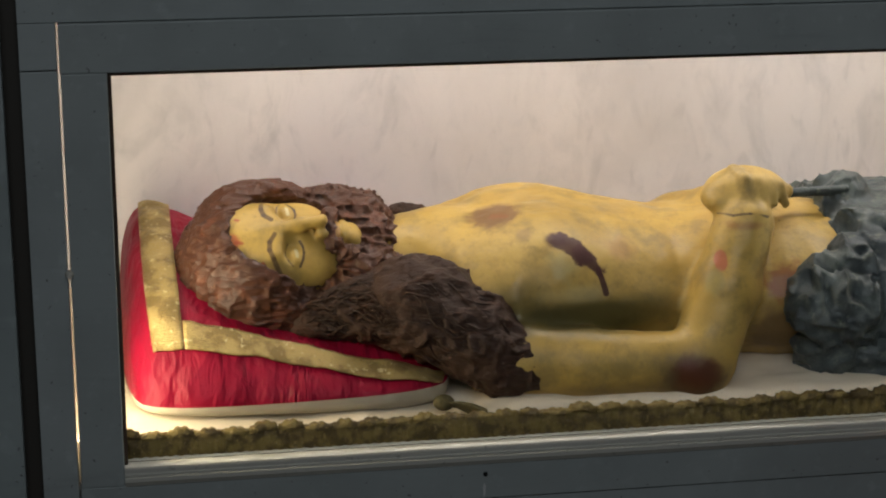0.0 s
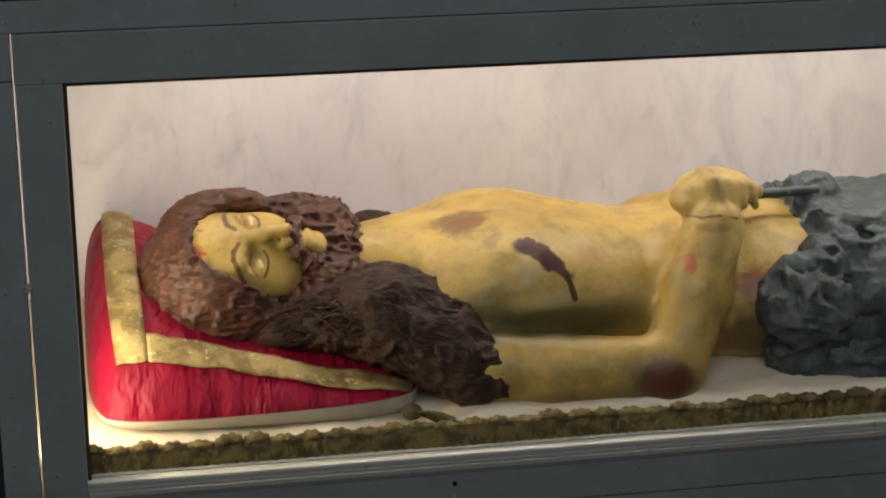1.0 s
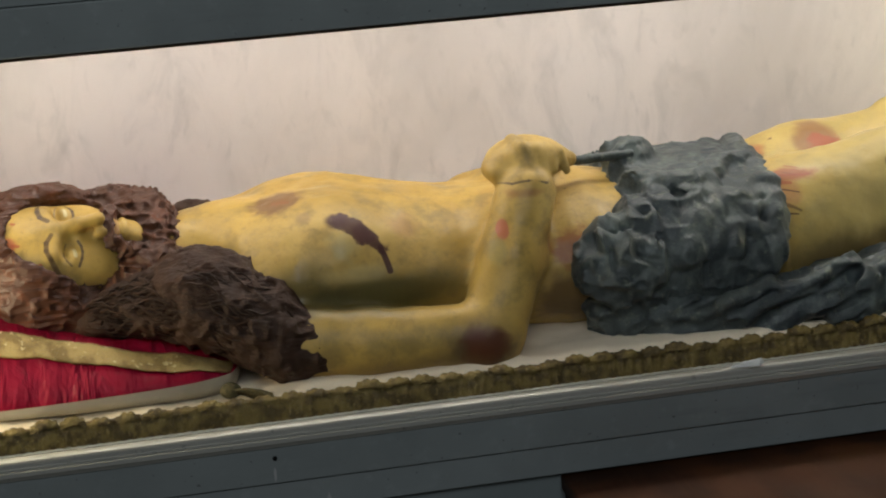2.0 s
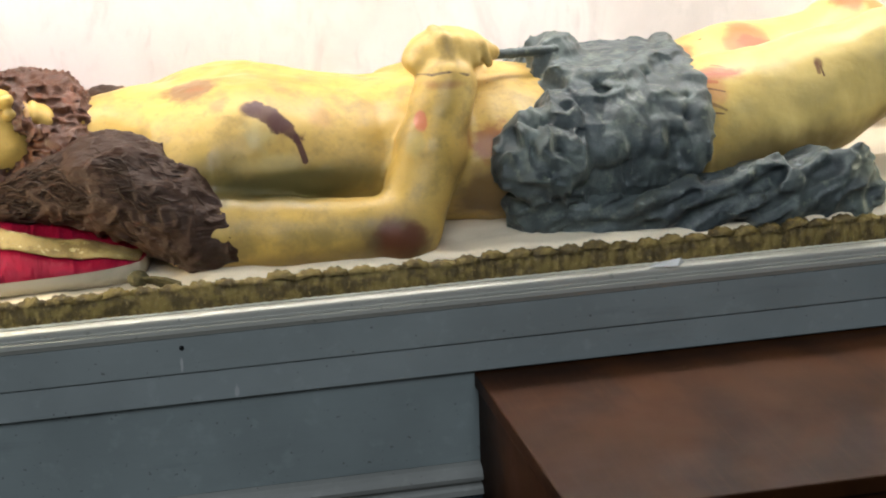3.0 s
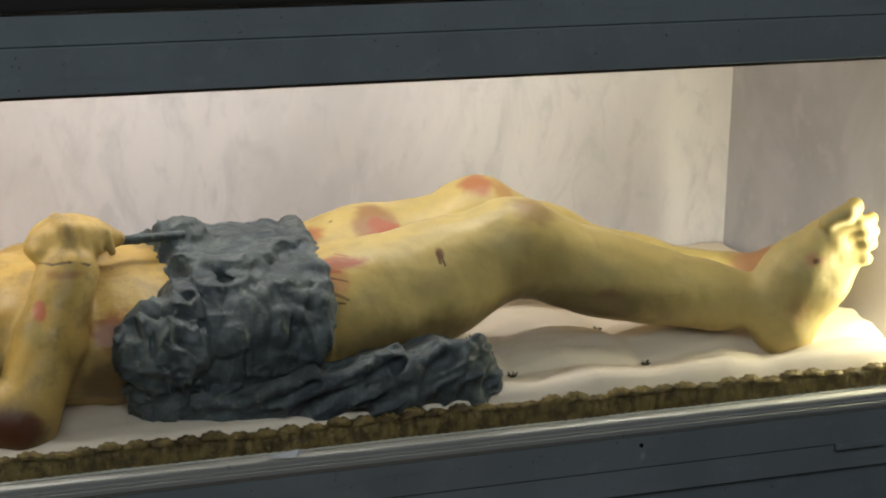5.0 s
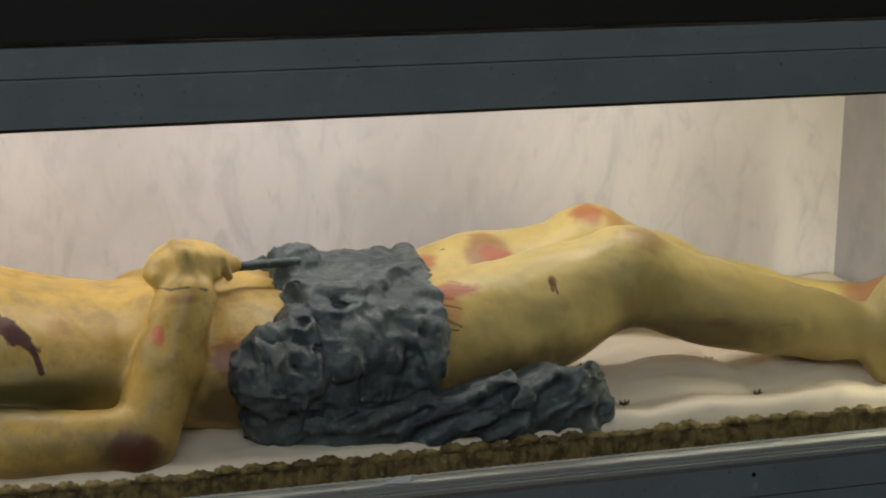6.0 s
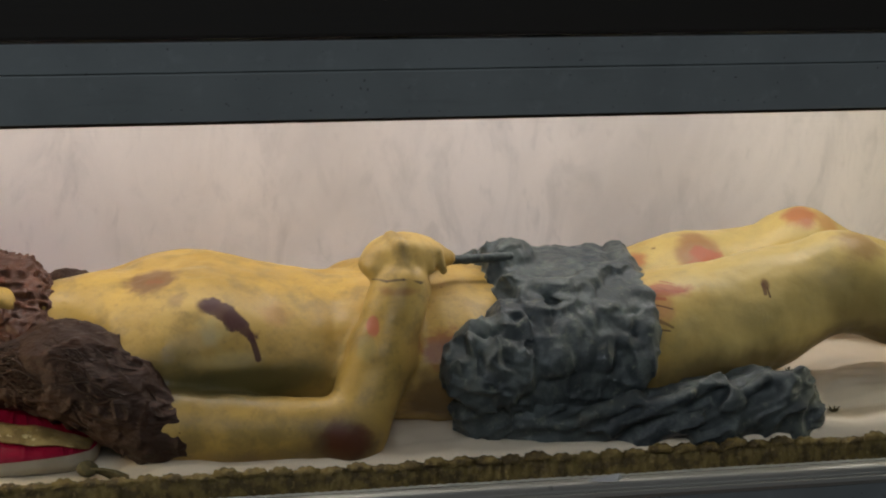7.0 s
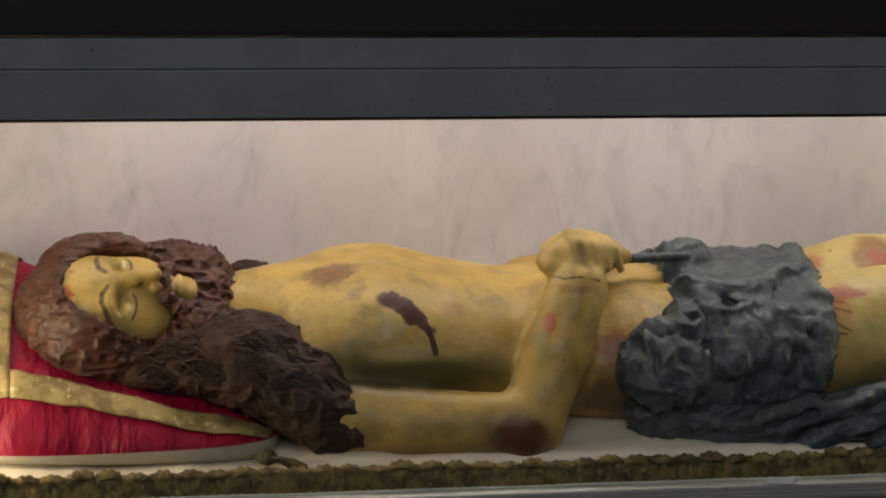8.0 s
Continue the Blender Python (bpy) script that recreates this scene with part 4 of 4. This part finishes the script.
flesh.rough(lambda x, y, z: 0.003 * (vnoise(x * 28, y * 28, z * 28) - 0.5) + 0.0015 * (vnoise(x * 80, y * 80, z * 80) - 0.5))


def skin_at(solid, place, way, reach=0.2):
    """The first place on a carved surface along a line."""
    p = np.array(place) - np.array(way) * reach
    for i in range(int(2 * reach / 0.001)):
        q = [int(round((p[a] - solid.lo[a]) / solid.h)) for a in range(3)]
        if all(0 <= q[a] < solid.n[a] for a in range(3)) and solid.d[tuple(q)] < 0.0005:
            break
        p = p + np.array(way) * 0.001
    return tuple(float(c) for c in p)


def face_at(d, l):
    return skin_at(head, hp(d, l, 0.08), -DN, 0.06)


def painted(solid_points, r, colour, strength=0.9, paint=FACE):
    for a, b in zip(solid_points, solid_points[1:]):
        paint.stroke(a, b, r, colour, strength, 0.45, 0.0)


def face_line(a, b, c, n=5):
    """A bent line painted on the face, through three places."""
    out = []
    for i in range(n):
        t = i / (n - 1)
        d, l = ((1 - t) * (1 - 2 * t) * a[k] + 4 * t * (1 - t) * b[k] + t * (2 * t - 1) * c[k] for k in (0, 1))
        out.append(face_at(d, l))
    return out


for s in (-1, 1):
    painted(face_line((-0.010, s * 0.010), (-0.018, s * 0.028), (-0.006, s * 0.050)), 0.0034, BROW, 0.85)
    painted(face_line((0.0195, s * 0.016), (0.0225, s * 0.029), (0.017, s * 0.043)), 0.0019, BROW)
    painted(face_line((0.006, s * 0.016), (0.002, s * 0.030), (0.009, s * 0.043)), 0.0014, BROW, 0.6)
    painted([face_at(0.014, s * 0.025), face_at(0.014, s * 0.033)], 0.0026, (0.62, 0.55, 0.30), 0.8)
painted([face_at(0.0640, -0.014), face_at(0.0640, 0.014)], 0.0045, (0.30, 0.13, 0.06), 0.6)
painted([face_at(0.0690, -0.015), face_at(0.0690, 0.015)], 0.0020, (0.08, 0.025, 0.016))
for a, b in (((-0.048, -0.018), (-0.045, -0.016)), ((-0.052, 0.012), (-0.046, 0.015)), ((-0.026, 0.040), (-0.024, 0.043))):
    painted([face_at(*a), face_at(*b)], 0.0022, (0.36, 0.07, 0.03), 0.8)
SLANT = np.array((0.30, 0.92, -0.26))
for x0, z0, x1, z1, r, colour in (
        (0.964, 0.222, 0.995, 0.223, 0.0013, DRIED), (0.972, 0.212, 0.984, 0.205, 0.0013, DRIED), (0.981, 0.180, 1.033, 0.177, 0.0022, RED), (1.010, 0.180, 1.036, 0.178, 0.0012, DRIED),
        (0.989, 0.165, 1.020, 0.156, 0.0014, DRIED), (0.984, 0.172, 1.010, 0.168, 0.0030, RED), (0.992, 0.134, 1.024, 0.130, 0.0013, DRIED), (1.004, 0.190, 1.026, 0.186, 0.0013, RED),
        (1.131, 0.182, 1.134, 0.170, 0.0028, (0.16, 0.08, 0.04)), (1.136, 0.178, 1.140, 0.166, 0.0016, DRIED)):
    painted([skin_at(flesh, (x0, 0.13, z0), SLANT), skin_at(flesh, (x1, 0.13, z1), SLANT)], r, colour, 0.85, SKIN)
# shade in the crease below the hands, painted as a thin dark line
painted([skin_at(flesh, (x, 0.13, z), SLANT) for x, z in ((0.664, 0.206), (0.682, 0.203), (0.702, 0.204), (0.722, 0.200), (0.738, 0.194))], 0.0019, (0.10, 0.06, 0.03), 0.8, SKIN)
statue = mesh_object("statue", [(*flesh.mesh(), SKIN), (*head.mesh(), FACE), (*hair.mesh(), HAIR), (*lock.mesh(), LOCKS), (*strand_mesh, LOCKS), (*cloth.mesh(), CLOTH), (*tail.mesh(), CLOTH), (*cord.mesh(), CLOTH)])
tagged(statue, "ochre painted lying statue with brown hair and blue-grey waist cloth", "statue")


# ---- mattress ----
TX, TY = 0.176, 0.140


def bed_height(x, y):
    px = abs(math.sin(math.pi * (x - 1.216) / TX))
    py = abs(math.sin(math.pi * (max(y, 0.097) - 0.097) / TY))
    dx = (x - 1.216) - TX * round((x - 1.216) / TX)
    dy = (y - 0.097) - TY * max(0, round((y - 0.097) / TY))
    dimple = 1 - math.exp(-(math.hypot(dx, dy) / 0.040) ** 1.3)
    k = max(0.25, min(1.0, (x - 0.95) / 0.25))
    flat = 1 - max(0.0, min(1.0, (y - 0.29) / 0.08))
    seam = math.exp(-(dy / 0.007) ** 2) * (0.4 + 0.6 * px)
    z = 0.020 + k * (0.008 + flat * (0.011 * dimple + 0.009 * math.sqrt(px * py) + 0.003 * py - 0.003 * seam)) - 0.014 * max(0.0, min(1.0, (0.42 - x) / 0.06))
    z += 0.026 * max(0.0, min(1.0, (y - 0.30) / 0.12)) 
    z += 0.0035 * k * (1 - abs(noise.noise((x * 9 + y * 5, y * 16, 7))) * 2)
    z += 0.003 * k * flat * noise.noise((x * 13 - y * 20, y * 48 + x * 6, 11))
    z += 0.004 * (noise.noise((x * 14, y * 14, 1)) + 0.5 * noise.noise((x * 40, y * 40, 4)))
    f = max(0.0, min(1.0, (y - 0.034) / 0.022))
    z = -0.028 + (z + 0.028) * math.sqrt(1 - (1 - f) ** 2) if f < 1 else z
    return z


mattress = empty("mattress", (0.85, 0.26, -0.03), "cream satin mattress with tufted quilting, under the statue", "mattress")
bm = bmesh.new()
NX, NY = 300, 84
grid = []
for i in range(NX + 1):
    x = -0.07 + 1.80 * i / NX
    row = []
    for j in range(NY + 1):
        y = 0.034 + 0.46 * j / NY
        xx = min(x, 1.70 + (0.5 - y) * 0.14)
        row.append(bm.verts.new((xx, y, bed_height(x, y))))
    grid.append(row)
for i in range(NX):
    for j in range(NY):
        bm.faces.new((grid[i][j], grid[i + 1][j], grid[i + 1][j + 1], grid[i][j + 1]))
rim = [grid[i][0] for i in range(NX + 1)] + [grid[NX][j] for j in range(1, NY + 1)] + [grid[i][NY] for i in range(NX - 1, -1, -1)] + [grid[0][j] for j in range(NY - 1, 0, -1)]
under = [bm.verts.new((v.co.x, v.co.y, -0.0295)) for v in rim]
for a in range(len(rim)):
    b = (a + 1) % len(rim)
    bm.faces.new((rim[b], rim[a], under[a], under[b]))
adopt(smooth(part("cover", bm, SATIN, mattress)), mattress)
tuft_mesh = None
for i in range(-1, 4):
    for j in range(0, 3):
        x, y = 1.216 + TX * i, 0.097 + TY * j
        if x > 1.70:
            continue
        if tuft_mesh is None:
            bm = bmesh.new()
            rnd = random.Random(3)
            for a in range(9):
                ang = a * 0.7 + rnd.random()
                tip = Vector((math.cos(ang) * 0.010, math.sin(ang) * 0.008, 0.006 + 0.005 * rnd.random()))
                side = Vector((-math.sin(ang), math.cos(ang), 0)) * 0.0022
                v = [bm.verts.new(p) for p in (side, -side, tip + side * 0.5 + Vector((0, 0, 0.001)), tip - side * 0.5, Vector((0, 0, 0.005)))]
                bm.faces.new((v[0], v[1], v[3], v[2])), bm.faces.new((v[1], v[0], v[4])), bm.faces.new((v[0], v[2], v[4])), bm.faces.new((v[3], v[1], v[4])), bm.faces.new((v[2], v[3], v[4]))
            ob = part("tuft", bm, TUFT, mattress, "olive thread tuft")
            tuft_mesh = ob.data
        else:
            ob = new("tuft", tuft_mesh)
            ob["label"] = "olive thread tuft"
            ob.parent = mattress
        ob.matrix_parent_inverse = Matrix.Translation(mattress.location).inverted()
        ob.matrix_basis = pose(x, y, bed_height(x, y) - 0.001, 0, 0, 40 * i + 70 * j) @ Matrix.Scale(0.75, 4)

# ---- lace along the mattress front ----
lace = empty("lace_trim", (0.85, 0.024, -0.03), "tarnished gold scalloped lace trim along the mattress front", "lace trim")
bm = bmesh.new()
LN = 700
rows = [(0.0235, -0.029), (0.021, -0.02), (0.0195, -0.006), (0.0185, 0.004), (0.019, 0.012), (0.0205, 0.019), (0.024, 0.0225), (0.031, 0.0225)]
ring = []
for i in range(LN + 1):
    x = -0.04 + 1.81 * i / LN
    w = 0.0025 * noise.noise((x * 9, 0, 2)) + 0.0012 * math.sin(x * 2 * math.pi / 0.0105)
    lift = 0.004 * noise.noise((x * 4, 5, 2))
    ring.append([bm.verts.new((x, y - w + 0.0008 * math.sin(k * 2.2 + x * 420), z + (lift if k > 2 else 0))) for k, (y, z) in enumerate(rows)])
for a, b in zip(ring, ring[1:]):
    for k in range(len(rows) - 1):
        bm.faces.new((a[k], b[k], b[k + 1], a[k + 1]))
adopt(smooth(part("braid", bm, LACE, lace)), lace)
bm = bmesh.new()
N = 14
front, back = [], []
for k in range(N + 1):
    a = math.pi * k / N
    r = 1 + 0.10 * math.cos(a * 10)
    front.append(bm.verts.new((0.0155 * math.cos(a) * r, -0.002 - 0.003 * math.sin(a), 0.0125 * math.sin(a) * r)))
    back.append(bm.verts.new((0.0150 * math.cos(a) * r, 0.004, 0.0120 * math.sin(a) * r)))
mid = bm.verts.new((0, -0.0065, 0.004))
for k in range(N):
    bm.faces.new((front[k], front[k + 1], back[k + 1], back[k]))
    bm.faces.new((mid, front[k + 1], front[k]))
bm.faces.new(back[::-1])
bmesh.ops.recalc_face_normals(bm, faces=bm.faces)
first = smooth(part("scallop", bm, LACE, lace))
rnd = random.Random(8)
for i in range(62):
    ob = first if i == 0 else new("scallop", first.data)
    ob.parent = lace
    ob.matrix_parent_inverse = Matrix.Translation(lace.location).inverted()
    x = -0.03 + 0.0288 * i
    ob.matrix_basis = pose(x, 0.0225, 0.0185 + 0.004 * noise.noise((x * 4, 5, 2)) + 0.0025 * rnd.uniform(-1, 1), rnd.uniform(-14, 4), rnd.uniform(-9, 9), rnd.uniform(-6, 6)) @ Matrix.Diagonal((rnd.uniform(0.95, 1.15), 1, rnd.uniform(0.7, 1.05), 1))

# ---- pillow ----
PX, PY, PH = 0.184, 0.288, 0.184


def seam_height(u, v):
    return 0.031 + 0.003 * u + 0.045 * max(0, -u) ** 2 * max(0, v + 0.3)


def pillow_point(u, v, up=True, lift=0.0):
    du, dv = 1 - abs(u) ** 7, 1 - abs(v) ** 2.4
    puff = max(du, 0) ** 0.5 * max(dv, 0) ** 0.62
    thick = 0.146 - 0.062 * (u + 1) + 0.020 * (v + 0.4)
    dent = 0.050 * math.exp(-((u - 0.05) / 0.55) ** 2 - ((v - 0.05) / 0.6) ** 2)
    rnd2 = 1 - 0.09 * (u * v) ** 4
    x, y = PX + PH * u * rnd2 * (1 - 0.02 * v * v), PY + 0.215 * v * rnd2 * (1 - 0.03 * u * u)
    crease = 0.004 * noise.noise((x * 22 + y * 8, y * 30, 3)) + 0.0022 * noise.noise((x * 60, y * 60, 8))
    if up:
        z = seam_height(u, v) + (thick - dent) * puff + (crease + lift) * min(1, puff * 3)
    else:
        z = seam_height(u, v) - (0.034 + 0.012 * u) * puff ** 0.5
    return Vector((x, y, max(z, -0.002)))


def pillow_sheet(up, u0=-1, u1=1, v0=-1, v1=1, n=70, lift=0.0, m=None, slant=0.0):
    bm = bmesh.new()
    m = m or n
    def ease(t):
        return math.copysign(1 - (1 - abs(t)) ** 1.8, t)
    us = [u0 + (u1 - u0) * i / n for i in range(n + 1)]
    vs = [v0 + (v1 - v0) * i / m for i in range(m + 1)]
    if u0 == -1:
        us = [ease(t) for t in us]
    if v0 == -1:
        vs = [ease(t) for t in vs]
    g = [[bm.verts.new(pillow_point(u, v - slant * max(0.0, u + 0.2), up, lift)) for v in vs] for u in us]
    for i in range(n):
        for j in range(m):
            f = (g[i][j], g[i + 1][j], g[i + 1][j + 1], g[i][j + 1])
            bm.faces.new(f if up else f[::-1])
    return bm


pillow = empty("pillow", (PX, PY, 0.0), "crimson satin pillow with gold braid, under the statue's head", "pillow")
adopt(smooth(part("cover", pillow_sheet(True), VELVET, pillow)), pillow)
adopt(smooth(part("underside", pillow_sheet(False), LINING, pillow, "grey-beige lining")), pillow)


def band(u0, u1, v0, v1, n, m, slant=0.0):
    bm = pillow_sheet(True, u0, u1, v0, v1, n, 0.0035, m, slant)
    r = bmesh.ops.extrude_face_region(bm, geom=list(bm.faces))
    for e in r["geom"]:
        if isinstance(e, bmesh.types.BMVert):
            e.co.z += 0.002
    return bm


adopt(smooth(part("gold_band", band(-0.86, -0.66, -0.86, 0.97, 8, 60), GOLD, pillow, "gold galloon band")), pillow)
adopt(smooth(part("gold_band", band(-0.655, 0.975, -0.86, -0.735, 60, 8, 0.11), GOLD, pillow, "gold galloon band")), pillow)
# tassel at the corner
bm = bmesh.new()
bmesh.ops.create_uvsphere(bm, u_segments=12, v_segments=8, radius=0.010, matrix=pose(0.342, 0.060, 0.026) @ Matrix.Diagonal((1.2, 1, 0.9, 1)))
rnd = random.Random(11)
for i in range(26):
    spread = i / 25 - 0.5
    p = Vector((0.346, 0.057 + 0.012 * spread, 0.025 - 0.008 * spread))
    goal = Vector((0.382 + rnd.uniform(-0.006, 0.003), 0.040 + 0.026 * spread, 0.018 - 0.016 * spread + rnd.uniform(-0.003, 0.003)))
    rows_ = []
    for k in range(4):
        c = p.lerp(goal, k / 3) + Vector((0, 0, 0.004 * math.sin(math.pi * k / 3)))
        w = 0.0013 + 0.0004 * k
        rows_.append([bm.verts.new(c + Vector(o) * w) for o in ((0, 1, 0), (0, 0, 1), (0, -1, 0), (0, 0, -1))])
    for a, b in zip(rows_, rows_[1:]):
        for k in range(4):
            bm.faces.new((a[k], a[(k + 1) % 4], b[(k + 1) % 4], b[k]))
    bm.faces.new(rows_[-1])
adopt(part("tassel", bm, TUFT, pillow, "dark gold thread tassel"), pillow)

# ---- wooden box before the altar ----
wbox = empty("wooden_box", (0.935, -0.18, FLOOR), "brown varnished wooden box table standing before the altar", "wooden box")
BX0, BX1, BY0, BY1, BZ = 0.690, 1.173, -0.376, 0.007, -0.0995
adopt(slab("top", BX0, BX1, BY0, BY1, BZ - 0.018, BZ, WOOD, bevel=0.0025), wbox)
adopt(slab("side", BX0 + 0.004, BX0 + 0.022, BY0 + 0.006, BY1, FLOOR, BZ - 0.0185, WOOD), wbox)
adopt(slab("side", BX1 - 0.022, BX1 - 0.004, BY0 + 0.006, BY1, FLOOR, BZ - 0.0185, WOOD), wbox)
adopt(slab("front", BX0 + 0.0225, BX1 - 0.0225, BY0 + 0.006, BY0 + 0.024, FLOOR, BZ - 0.0185, WOOD), wbox)

# ---- small things ----
bm = bmesh.new()
bmesh.ops.create_cone(bm, cap_ends=True, segments=14, radius1=0.0048, radius2=0.0036, depth=0.010, matrix=pose(1.203, 0.0045, -0.121, 90, 0, 0))
tagged(part("peg", bm, IRON, None), "small dark iron peg in the painted panel", "peg")
bm = bmesh.new()
rnd = random.Random(4)
pts = [(-0.020, 0.002, 0.001), (0.012, -0.004, 0.001), (0.022, 0.004, 0.002), (0.006, 0.010, 0.004), (-0.010, 0.009, 0.003), (0.018, 0.003, 0.008)]
bm2 = [bm.verts.new(p) for p in pts]
bmesh.ops.convex_hull(bm, input=bm2)
chip = part("plastic_scrap", bm, PLASTIC, None)
chip.location = (0.905, -0.004, 0.0005)
tagged(chip, "small clear broken plastic scrap on the sill bead", "plastic scrap")
